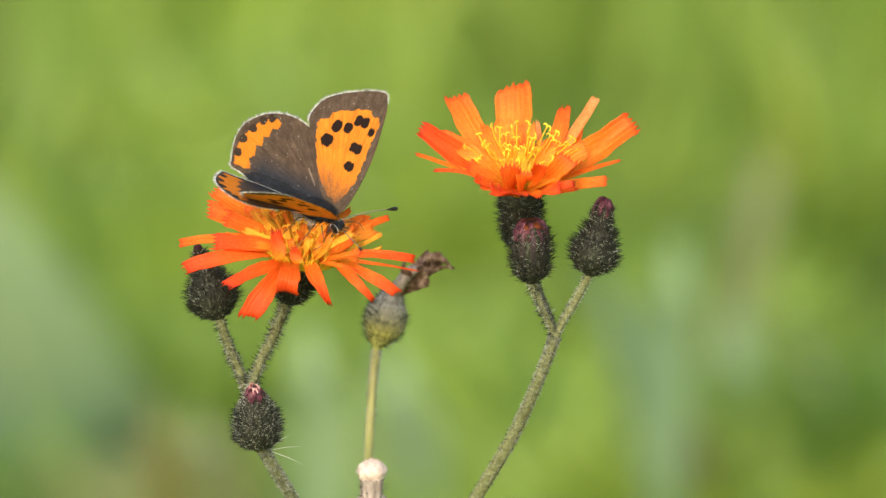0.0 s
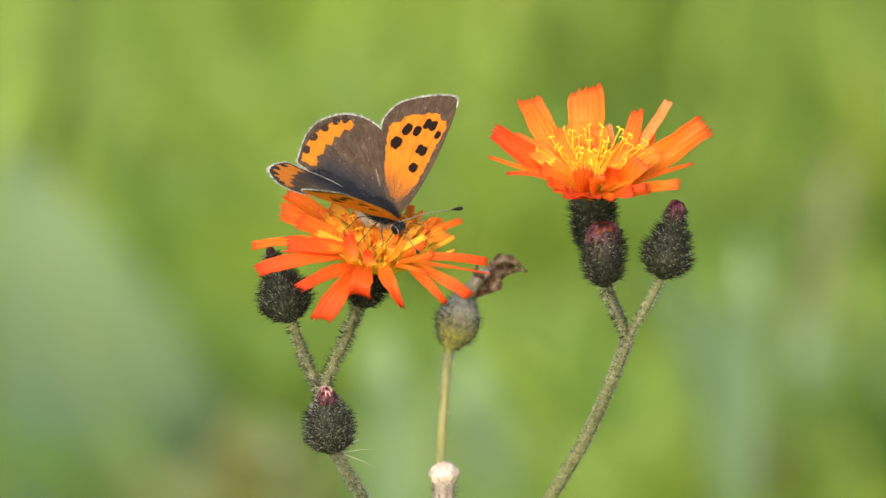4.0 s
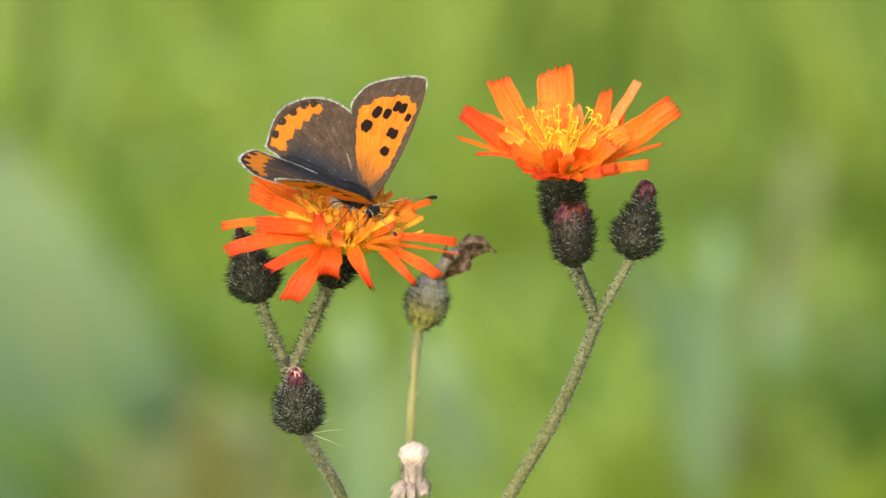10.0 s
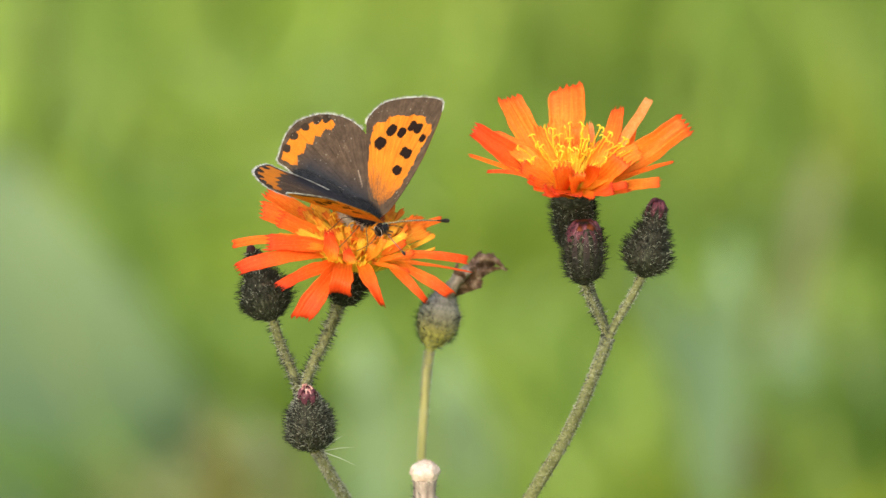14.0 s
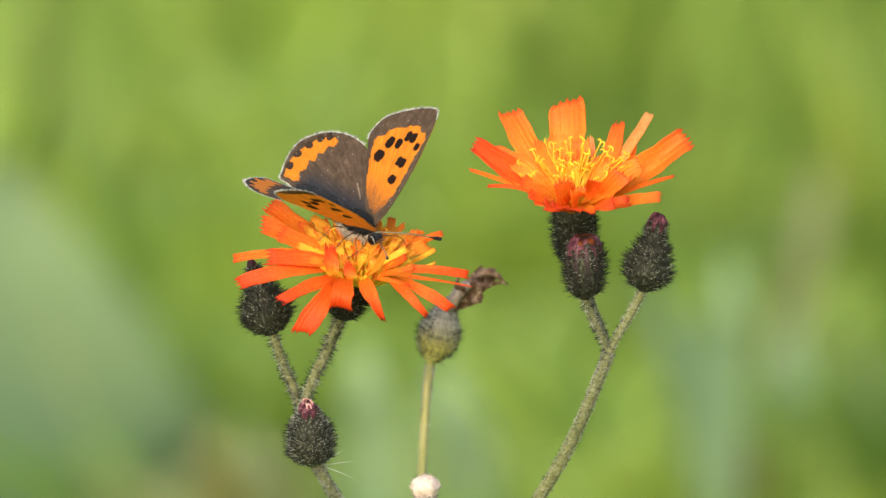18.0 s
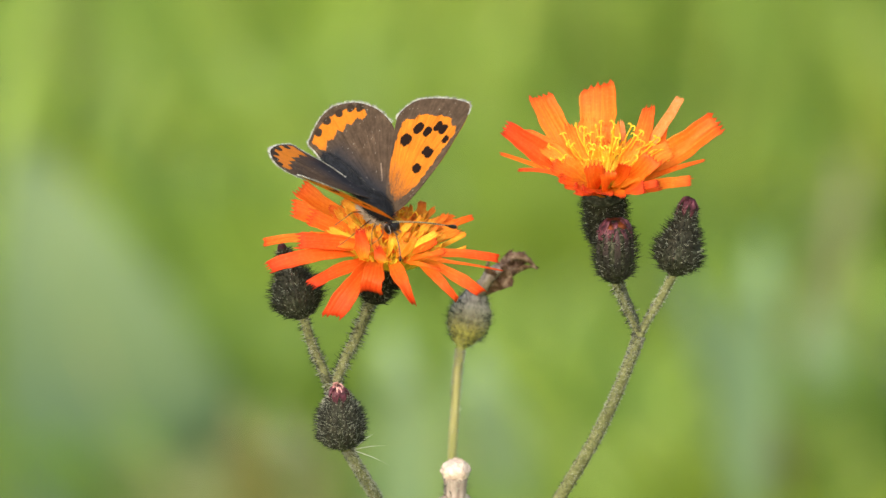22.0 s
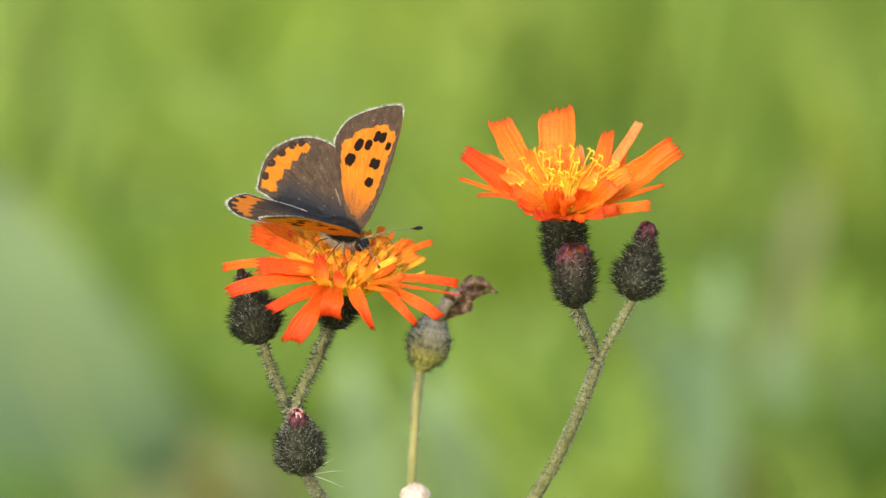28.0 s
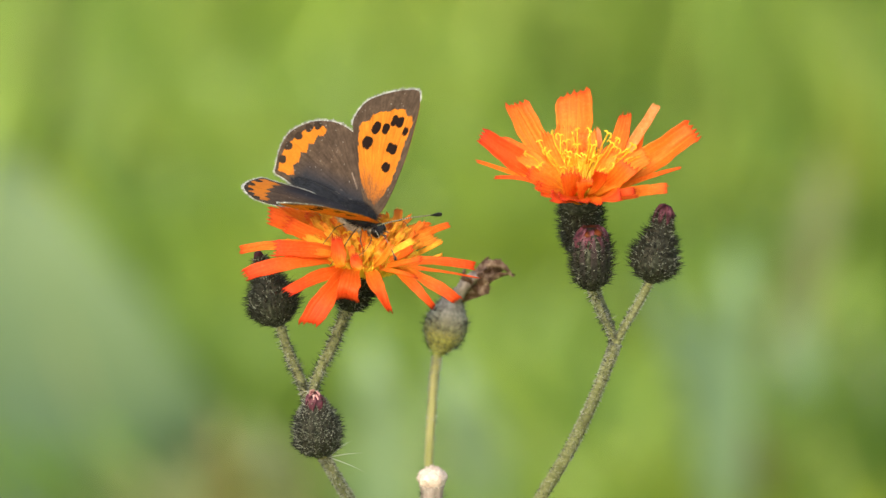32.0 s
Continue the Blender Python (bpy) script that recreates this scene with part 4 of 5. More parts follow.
# ---- spent head with its seeds gone ----
spent = root("spent_hawkweed", mm((-2.58, 8.00, -64.55)) * 1, "spent hawkweed head with a pale bare receptacle", "flower", "hawkweeds")
spent.location.z = 0.0
stem_part("stem", spent, [(-2.51, 8.00, -27.70), (-2.51, 8.00, -29.49), (-2.45, 9.00, -34.77)], 0.7, 0.9, STEM, 0, 0.5, 23, ground=spent.location)
cap = bud_part("receptacle", spent, (-2.51, 8.00, -27.70), (-2.39, 8.00, -24.79), ((0.8, 0.0), (1.1, 0.3), (1.05, 0.7), (1.25, 1.0)), KNOB_SIDE, KNOB_SIDE, 9, 60, 0.6, 24, "brown dried flower base", 0.9)
knob = [(1.52 * math.sin(math.pi * (k + 0.4) / 19) * (1.0 if k > 8 else 0.94) * MM, -1.28 * math.cos(math.pi * (k + 0.4) / 19) * MM) for k in range(19)]
v, f = turned(knob, 40, 13, 0.02, 0.035, 5)
v = [p * (1 + 0.07 * noise.noise(p * 1300.0) + 0.05 * noise.noise(p * 3500.0)) for p in v]
rnd = random.Random(8)
for p in [q for q in v if q.length > 0]:
    if rnd.random() < 0.25:
        spike(v, f, p * 0.97, (p.normalized() + Vector((rnd.uniform(-.5, .5), rnd.uniform(-.5, .5), rnd.uniform(-.2, .6)))).normalized(), rnd.uniform(0.12, 0.34) * MM, 0.06 * MM)
me = mesh_of("bare_top", v, f, [KNOB])
me.transform(cap.matrix_basis.inverted() @ Matrix.Translation(mm((-2.39, 8.00, -24.13))))
part("bare_top", me, cap, "pale pinkish pitted top")
for k in range(11):
    an = 2 * math.pi * k / 11 + 0.3 * rnd.random()
    way = Vector((math.cos(an), math.sin(an), 0))
    low = mm((-2.68, 8.00, -28.83))
    petal(cap, mm((-2.51, 8.00, -26.81)) + way * (0.8 * MM), low + way * (rnd.uniform(1.8, 2.7) * MM) + Vector((0, 0, rnd.uniform(0, 0.0012))), Vector((0, 0, 1)), low, rnd.uniform(0.8, 1.3) * MM, KNOB_SIDE, 90 + k, 0.16, rnd.uniform(-30, 30), 3, name="dry_bract")


# ---- butterfly ----
FORE = ((2.08, -0.21), (2.5, 0.99), (2.62, 2.93), (2.56, 5.04), (2.27, 7.3), (1.66, 9.85), (1.09, 11.82), (0.26, 13.1), (-0.88, 12.88), (-2.37, 12.11), (-3.71, 11.21), (-4.9, 10.12), (-5.46, 8.99), (-5.65, 7.9), (-5.5, 7.1), (-4.63, 5.92), (-2.69, 3.52), (-1.09, 1.61), (0.23, 0.37))
HIND = ((0.3, 0.1), (-1.0, 2.62), (-3.0, 5.03), (-5.0, 6.4), (-7.4, 6.75), (-9.23, 6.41), (-10.55, 5.85), (-11.59, 5.09), (-12.6, 3.95), (-12.91, 2.68), (-12.75, 1.42), (-12.36, 0.14), (-12.03, -0.57), (-10.77, -0.71), (-9.48, -0.95), (-8.12, -1.2), (-6.21, -1.14), (-2.5, -0.7))
HIND_TUCKED = ((-0.2, -0.9), (-1.0, -0.3), (-3.0, 1.9), (-5.0, 3.9), (-7.4, 5.9), (-9.3, 6.2), (-10.4, 5.7), (-11.3, 4.95), (-12.1, 3.9), (-12.42, 2.68), (-12.45, 1.42), (-12.3, 0.2), *HIND[12:])
FORE_ORANGE = ((-4.57, 7.27), (-4.04, 5.92), (-2.55, 3.62), (-1.47, 2.26), (-0.23, 1.25), (1.33, 0.78), (1.83, 2.34), (1.95, 4.14), (1.66, 6.32), (1.42, 8.39), (1.16, 9.96), (0.86, 10.52), (0.2, 10.34), (-0.17, 10.9), (-1.31, 10.51), (-2.06, 9.9), (-3.08, 9.56), (-3.74, 8.92), (-3.68, 8.15), (-4.43, 7.87))
HIND_ORANGE = ((-8.5, 5.55), (-8.6, 4.85), (-9.4, 4.75), (-9.15, 3.75), (-9.95, 3.6), (-9.6, 2.65), (-10.35, 2.45), (-9.85, 1.5), (-10.45, 1.0), (-9.75, 0.1), (-10.55, -0.31), (-11.83, -0.2), (-12.15, 0.6), (-12.3, 1.8), (-12.2, 2.5), (-11.9, 3.3), (-11.35, 4.3), (-10.9, 4.9), (-10.0, 5.6), (-9.1, 5.85))
HIND_DOTS = ((-11.95, 1.0), (-12.05, 2.5), (-11.5, 3.85), (-10.75, 5.0), (-9.85, 5.7))
PALE_STREAK = ((-3.24, 2.72), (-1.81, 1.54))
SPOTS = ((-2.8, 6.14, 0.62, 0.66), (-2.6, 7.9, 0.5, 0.66), (-1.48, 8.22, 0.46, 0.58), (-0.86, 9.37, 0.4, 0.62), (-0.13, 9.48, 0.4, 0.62), (0.89, 8.87, 0.36, 0.48), (0.32, 6.74, 0.64, 0.55), (0.6, 4.75, 0.54, 0.52))


def inside(x, y, poly):
    c = False
    j = len(poly) - 1
    for i in range(len(poly)):
        xi, yi = poly[i]
        xj, yj = poly[j]
        if (yi > y) != (yj > y) and x < (xj - xi) * (y - yi) / (yj - yi) + xi:
            c = not c
        j = i
    return c


def scales(x, y, fore, upper):
    """The colour of the wing's scales at a place on it, in millimetres."""
    jx = x + 0.16 * noise.noise((x * 2.2, y * 2.2, 1.0)) + 0.07 * noise.noise((x * 7, y * 7, 3.0)) + 0.07 * noise.noise((x * 17, y * 17, 3.0))
    jy = y + 0.16 * noise.noise((x * 2.2, y * 2.2, 5.0)) + 0.07 * noise.noise((x * 7, y * 7, 8.0)) + 0.07 * noise.noise((x * 17, y * 17, 8.0))
    dark = Vector((0.08, 0.054, 0.037)) if upper else Vector((0.1, 0.065, 0.04))
    orange = Vector((0.58, 0.18, 0.017)) if upper else Vector((0.85, 0.32, 0.04))
    black = Vector((0.016, 0.009, 0.007))
    an = math.atan2(y + 0.3, x - 1.6 if fore else x - 0.8)
    vein = abs(math.sin(an * (15 if fore else 12)))
    reach = math.hypot(x, y)
    streak = noise.noise((an * 26, reach * 0.5, 4.0)) * 0.5 + noise.noise((an * 60, reach * 0.9, 9.0)) * 0.5
    col = dark * (1.0 + 0.25 * noise.noise((x * 1.1, y * 1.1, 2.0)) + 0.2 * noise.noise((x * 3.3, y * 3.3, 7.0)) + 0.38 * streak)
    if fore:
        if inside(jx, jy, FORE_ORANGE) or (not upper and jy < 11.8 + 0.36 * jx and jx < 2.5 and reach > 1.5):
            col = orange.copy()
            if vein < 0.1:
                col = col * 0.72
            col = col * (1.0 + 0.3 * streak)
            if y < 6.0 and upper:
                col = col.lerp(dark, min(1.0, max(0.0, 1.25 * (3.8 - y) / 3.8 - 0.1 * max(0.0, 1.5 - abs(x - 0.8)) + 1.0 * streak * min(1.0, (6.0 - y) / 2.0) + 0.4 * noise.noise((x * 8, y * 8, 6.0)))))
        for sx, sy, rx, ry in SPOTS:
            if abs((0.6 * jx + 0.4 * x - sx) / rx) ** 2.8 + abs((0.6 * jy + 0.4 * y - sy) / ry) ** 2.8 < 1:
                col = black
    elif upper:
        if inside(jx, jy, HIND_ORANGE):
            col = orange.copy()
        if any(((0.5 * jx + 0.5 * x - sx) / 0.5) ** 2 + ((0.5 * jy + 0.5 * y - sy) / 0.44) ** 2 < 1 for sx, sy in HIND_DOTS):
            col = dark * 0.5
        if y < 2.4 and x > -10.5:
            deep = min(1.0, (2.4 - y + 0.25 * streak) / 1.9) * min(1.0, (x + 10.5) / 2.0)
            col = col.lerp(Vector((0.022, 0.027, 0.037)), max(0.0, 0.85 * deep))
        if vein < 0.07:
            col = col * 0.78
        # thin pale streak on the hindwing's upper side, weaker towards one end
        (ax, ay), (bx, by) = PALE_STREAK
        u = max(0.0, min(1.0, ((x - ax) * (bx - ax) + (y - ay) * (by - ay)) / ((bx - ax) ** 2 + (by - ay) ** 2)))
        if math.hypot(x - ax - u * (bx - ax), y - ay - u * (by - ay)) < 0.06:
            col = Vector((0.3, 0.23, 0.18)).lerp(col, u * 0.5)
    else:
        if inside(jx, jy, HIND_ORANGE) and x < -10.8:
            col = Vector((0.5, 0.18, 0.05))
    col = col * (1.0 + 0.16 * streak)
    if noise.noise((x * 5.1, y * 5.1, 11.0)) > 0.64 and 0.025 < col.x < 0.2:
        col = col.lerp(Vector((0.4, 0.38, 0.35)), 0.5)
    return col


def wing_part(name, parent, outline, fore, mirror, label):
    """One wing: a thin, slightly arched blade with coloured scales, and its fringe."""
    ring = spline([(x, y, 0) for x, y in (*outline, outline[0])], 230)[:-1]
    cx = sum(p.x for p in ring) / len(ring)
    cy = sum(p.y for p in ring) / len(ring)
    rings = 105
    n = len(ring)
    verts, faces, cols = [], [], []
    sg = -1.0 if mirror else 1.0
    for face_side in (0, 1):
        verts.append(Vector((cx, cy, 0.0)))
        for i in range(1, rings + 1):
            u = i / rings
            for p in ring:
                verts.append(Vector((cx + (p.x - cx) * u, cy + (p.y - cy) * u, 0.0)))
    half = 1 + rings * n
    for k, v in enumerate(verts):
        upper = k < half
        cols.append((*scales(v.x, v.y, fore, upper), 1.0))
        an = math.atan2(v.y + 0.3, v.x - 1.6)
        arch = 0.05 * math.sin(an * 15) * min(1.0, (v.y * v.y + v.x * v.x) / 40) + 0.010 * v.y * (6 - v.y) * 0.4
        v.z = arch + (0.03 if upper else -0.03)
    for s in (0, 1):
        o = s * half
        for k in range(n):
            j = (k + 1) % n
            tri = (o, o + 1 + k, o + 1 + j)
            faces.append(tri if s == 0 else tri[::-1])
            for i in range(rings - 1):
                a = o + 1 + i * n
                q = (a + k, a + n + k, a + n + j, a + j)
                faces.append(q if s == 0 else q[::-1])
    edge = 1 + (rings - 1) * n
    for k in range(n):
        j = (k + 1) % n
        faces.append((edge + k, half + edge + k, half + edge + j, edge + j))
    flip = Matrix.Diagonal((1, 1, 1 if not mirror else -1, 1))
    me = mesh_of(name, [(flip @ v) * MM for v in verts], faces if not mirror else [q[::-1] for q in faces], [WING])
    me.attributes.new("scales", "FLOAT_COLOR", "POINT").data.foreach_set("color", [c for q in cols for c in q])
    ob = part(name, me, parent, label)
    rnd = random.Random(len(name))
    fv, ff = [], []
    for k in range(n * 6):
        i = (k // 6) % n
        p = ring[i].lerp(ring[(i + 1) % n], (k % 6) / 6)
        if (fore and not ((p.y > 7.0 and p.x < 0.9) or (mirror and p.y > 2.4 and p.x < -1.2))) or (not fore and not (p.x < -5.5)):
            continue
        out = Vector((p.x - cx, p.y - cy, 0)).normalized()
        z = 0.004 * p.y * (6 - p.y)
        spike(fv, ff, p + Vector((0, 0, z)), (out + Vector((rnd.uniform(-.3, .3), rnd.uniform(-.3, .3), rnd.uniform(-.25, .25)))).normalized(), rnd.uniform(0.12, 0.38) * (0.75 + 0.5 * abs(math.sin(i * 0.41))), 0.028)
    part("fringe", mesh_of("fringe", [(flip @ v) * MM for v in fv], ff, [FRINGE]), ob, "fine whitish wing fringe", kind="stuff")
    return ob


def ball(cx, cy, cz, rx, ry, rz, rough=0.0, seed=0, n=20):
    prof = [(math.sin(math.pi * i / 12), -math.cos(math.pi * i / 12)) for i in range(13)]
    prof[0], prof[-1] = (0.02, -1), (0.02, 1)
    v, f = turned(prof, n, 0, 0, rough, seed)
    return [Vector((cx + p.z * rx, cy + p.x * ry, cz + p.y * rz)) for p in v], f


def butterfly():
    fly = root("butterfly", mm((-8.26, -1.00, 5.36)), "small copper-coloured butterfly with spotted orange forewings, wings half open", "butterfly")
    fly.location = (0, 0, 0)
    back = Vector((0, math.cos(radians(57)), math.sin(radians(57))))     # towards its back
    left_side = Vector((0, math.sin(radians(57)), -math.cos(radians(57))))
    far_fore = wing_part("forewing", fly, FORE, True, False, "bright orange forewing with black spots and brown border")
    far_hind = wing_part("hindwing", fly, HIND, False, False, "dark brown hindwing with an orange scalloped band")
    far_hind.location.z = -0.0002
    near_fore = wing_part("forewing", fly, FORE, True, True, "orange forewing tilted down, its paler underside showing")
    near_hind = wing_part("hindwing", fly, HIND_TUCKED, False, True, "dark brown hindwing with an orange scalloped band")

    def at(fwd, high, side=0.0):
        return Vector((fwd, 0, 0)) + back * high + left_side * (side - 0.75)

    def blob(name, c, r, mat, rough, seed, fur=0, fur_mat=None, label=""):
        v, f = ball(0, 0, 0, 1, 1, 1, rough, seed)
        vs = [(c + Vector((p.x * r[0], 0, 0)) + left_side * (p.y * r[1]) + back * (p.z * r[2])) * MM for p in v]
        ob = part(name, mesh_of(name, vs, f, [mat]), fly, label)
        if fur:
            rnd = random.Random(seed)
            hv, hf = [], []
            for _ in range(fur * 3):
                d = Vector((rnd.gauss(0, 1), rnd.gauss(0, 1), rnd.gauss(0, 1))).normalized()
                out = Vector((d.x, 0, 0)) + left_side * d.y + back * d.z
                foot = c + Vector((d.x * r[0], 0, 0)) + left_side * (d.y * r[1]) + back * (d.z * r[2])
                spike(hv, hf, foot * MM, (out + Vector((-0.7, 0, 0))).normalized(), rnd.uniform(0.25, 0.7) * MM, 0.018 * MM)
            part("fur", mesh_of("fur", hv, hf, [fur_mat or mat]), ob, kind="stuff")
        return ob

    blob("thorax", at(0.2, -0.1), (2.1, 1.15, 0.72), BODY, 0.03, 1, 700, BODY, "dark blue-black furry thorax")
    blob("breast", at(-0.5, -1.5, -0.15), (2.3, 1.05, 0.8), BELLY, 0.03, 2, 700, BELLY, "pale furry underside")
    blob("abdomen", at(-4.8, -0.35), (4.6, 0.95, 0.78), BODY, 0.03, 3, 500, BODY, "dark slender abdomen")
    blob("head", Vector((3.15, -1.2, 0.36)), (0.6, 0.7, 0.62), BODY, 0.02, 4, 0, BODY, "small dark head")
    for sd, c in ((1, Vector((3.2, -0.92, 0.05))), (-1, Vector((3.36, -1.53, 0.82)))):
        blob("eye", c, (0.52, 0.45, 0.64), EYE_BLACK, 0.0, 5, 0, None, "black eye")
        if sd < 0:
            c = c - left_side * 0.14
            pts = [c * MM + (Vector((math.cos(a) * 0.53, 0, 0)) + back * (math.sin(a) * 0.65)) * MM for a in [k * 2 * math.pi / 24 for k in range(25)]]
            v, f = tube(pts, [(0.006 + 0.05 * math.cos(k * math.pi / 12) ** 2 * (1.0 if 6 < k < 18 else 0.5)) * MM for k in range(25)], 6)
            part("eye_ring", mesh_of("eye_ring", v, f, [WHITE]), fly, "white rim of the eye")
        palp = [p * MM for p in ((Vector((3.64, -1.14, 0.12)), Vector((4.26, -0.96, 0.5)), Vector((4.89, -0.92, 0.90))) if sd > 0 else (Vector((3.87, -1.44, 0.56)), Vector((4.54, -1.36, 0.9)), Vector((5.09, -1.27, 1.23))))]
        v, f = tube(spline(palp, 6), [0.09 * MM] * 6 + [0.04 * MM], 6)
        part("palp", mesh_of("palp", v, f, [LEG]), fly)
    feelers = []
    for foot, bend in ((Vector((3.28, -0.77, 0.98)), 0.35), (Vector((4.00, -1.34, 0.50)), -0.2)):
        line = spline([Vector((0, 0, 0)), Vector((3.6, 0, bend)) * MM, Vector((7.6, 0, 0)) * MM], 60)
        thin = 0.072 if bend > 0 else 0.055
        rad = [thin * MM if k < 49 else (0.072 + (0.15 if bend > 0 else 0.1) * math.sin((k - 49) / 11 * math.pi * 0.8)) * MM for k in range(61)]
        v, f = tube(line, rad, 7)
        idx = []
        for k in range(60):
            idx += [1 if (k % 2 == 0 and k < 48) else 0] * 7
        idx += [0, 0]
        ob = part("antenna", mesh_of("antenna", v, f, [BLACK, RING] if bend > 0 else [BLACK, BELLY_RED], True, idx), fly, "black and white ringed antenna")
        ob.location = foot * MM
        feelers.append(ob)
    way = Vector((5.81, -1.14, 4.33))
    feelers[1].rotation_euler = (0, -math.asin(way.normalized().z), math.atan2(way.y, way.x))
    feeler = feelers[0]
    for pts in (((0.43, -2.08, 2.25), (1.04, -2.60, 4.21), (1.08, -3.44, 4.62), (0.56, -4.69, 4.43)), ((1.73, -2.02, 1.90), (2.93, -2.88, 3.95), (2.90, -4.63, 4.38), (2.22, -6.23, 4.03)), ((2.49, -1.99, 1.90), (3.99, -2.63, 3.53), (4.60, -3.35, 3.36), (4.63, -4.09, 2.83)), ((2.96, -1.80, 1.61), (4.69, -2.08, 2.88), (4.87, -3.34, 3.30), (3.85, -4.67, 3.07)), ((1.95, -1.24, -0.09), (2.17, -0.37, -1.97), (2.72, 0.33, -3.48), (3.21, -0.06, -4.39))):
        v, f = tube(spline([Vector(p) * MM for p in pts], 15), [0.055 * MM] * 8 + [0.04 * MM] * 8, 6)
        part("leg", mesh_of("leg", v, f, [LEG]), fly)
    return fly, far_fore, far_hind, near_fore, near_hind, feeler


fly, far_fore, far_hind, near_fore, near_hind, feeler = butterfly()


# ---- meadow ----
def meadow_material(name, stops, shine, lets, scale=3.0):
    m, nt, b = material(name)
    geo = nt.nodes.new("ShaderNodeNewGeometry")
    col = ramp(nt, geo.outputs["Random Per Island"], stops)
    patch = noise_of(nt, scale, 2.0)
    col = mix(nt, col, ramp(nt, patch, ((0.35, (0.72, 0.78, 0.75)), (0.65, (1.25, 1.15, 0.9)))), 1.0, "MULTIPLY")
    nt.links.new(col, b.inputs["Base Color"])
    b.inputs["Roughness"].default_value = shine
    leafy(nt, b, col, lets)
    return m


LIME = meadow_material("grass_lime", ((0.0, (0.22, 0.34, 0.055)), (0.5, (0.33, 0.46, 0.09)), (1.0, (0.44, 0.54, 0.14))), 0.5, 0.4, 6.0)
GRASS = meadow_material("grass", ((0.0, (0.17, 0.28, 0.045)), (0.5, (0.28, 0.41, 0.07)), (1.0, (0.4, 0.5, 0.12))), 0.5, 0.4, 5.0)
GREEN = meadow_material("grass_green", ((0.0, (0.11, 0.2, 0.028)), (1.0, (0.24, 0.36, 0.06))), 0.5, 0.35, 6.0)
OLIVE = meadow_material("grass_olive", ((0.0, (0.14, 0.21, 0.014)), (1.0, (0.28, 0.36, 0.03))), 0.5, 0.35, 6.0)
DEEP = meadow_material("grass_deep", ((0.0, (0.09, 0.16, 0.01)), (1.0, (0.18, 0.26, 0.02))), 0.5, 0.3, 6.0)
BLUE_LEAF = meadow_material("blue_green_leaf", ((0.0, (0.115, 0.185, 0.098)), (1.0, (0.155, 0.232, 0.135))), 0.7, 0.25, 8.0)
LEAF_LIGHT = meadow_material("blue_green_leaf_pale", ((0.0, (0.17, 0.26, 0.135)), (1.0, (0.225, 0.32, 0.19))), 0.7, 0.25, 8.0)
LEAF_GREY = meadow_material("silver_leaf", ((0.0, (0.15, 0.19, 0.14)), (1.0, (0.2, 0.23, 0.19))), 0.4, 0.2, 8.0)
LEAF_BROWN = meadow_material("leaf_brown", ((0.0, (0.12, 0.12, 0.04)), (1.0, (0.15, 0.14, 0.055))), 0.6, 0.25, 8.0)
LEAF_STRAW = meadow_material("leaf_straw", ((0.0, (0.13, 0.16, 0.07)), (1.0, (0.18, 0.2, 0.1))), 0.5, 0.25, 8.0)
PALE = meadow_material("grass_straw", ((0.0, (0.22, 0.26, 0.12)), (1.0, (0.34, 0.36, 0.19))), 0.5, 0.3, 8.0)
SOIL = spotted("meadow_floor", ((0.3, (0.1, 0.16, 0.02)), (0.7, (0.2, 0.28, 0.035))), 9.0, 0.9, 0.5, 0.02)

v = [(-1500, -600, 0), (1500, -600, 0), (1500, 2400, 0), (-1500, 2400, 0)]
ground = tagged(new("ground", mesh_of("ground", v, [(0, 1, 2, 3)], [SOIL], False)), "green mossy meadow floor under the grass", "ground", kind="structure")


def one_blade(verts, faces, x, y, h, w, a, lean, b):
    k = len(verts)
    for u, ww in ((0, 0.8), (0.4, 1.0), (0.75, 0.7)):
        ox, oy = lean * u * u * math.cos(b), lean * u * u * math.sin(b)
        for s in (-1, 1):
            verts.append((x + ox + s * w * ww * math.cos(a), y + oy + s * w * ww * math.sin(a), h * u * (1 - 0.12 * u)))
    verts.append((x + lean * math.cos(b), y + lean * math.sin(b), h * 0.88))
    faces += [(k, k + 1, k + 3, k + 2), (k + 2, k + 3, k + 5, k + 4), (k + 4, k + 5, k + 6)]


def blades(name, count, box, tall, wide, mat, seed, label, skip=None):
    rnd = random.Random(seed)
    verts, faces = [], []
    x0, x1, y0, y1 = box
    for _ in range(count):
        x, y = rnd.triangular(x0 * 1.7, x1 * 1.7), y0 + (y1 - y0) * (rnd.random() + rnd.random() * 0.35)
        if skip and skip[0] < x < skip[1] and skip[2] < y < skip[3]:
            continue
        h = rnd.uniform(*tall)
        one_blade(verts, faces, x, y, h, rnd.uniform(*wide) / 2, rnd.uniform(0, 6.28), rnd.uniform(0.1, 0.6) * h, rnd.uniform(0, 6.28))
    return tagged(new(name, mesh_of(name, verts, faces, [mat])), label, "grass", kind="stuff")


blades("meadow_grass", 7000, (-0.7, 0.7, 2.1, 3.8), (0.04, 0.14), (0.004, 0.010), GRASS, 1, "long yellow-green meadow grass, out of focus")
blades("meadow_grass", 9000, (-3, 3, 3.4, 8), (0.1, 0.25), (0.008, 0.02), GRASS, 2, "long yellow-green meadow grass, out of focus")
blades("meadow_grass", 9000, (-2.5, 2.5, -2.2, 3.4), (0.04, 0.14), (0.004, 0.009), GRASS, 3, "short yellow-green meadow grass round the stems", skip=(-0.4, 0.4, -1.3, 2.1))


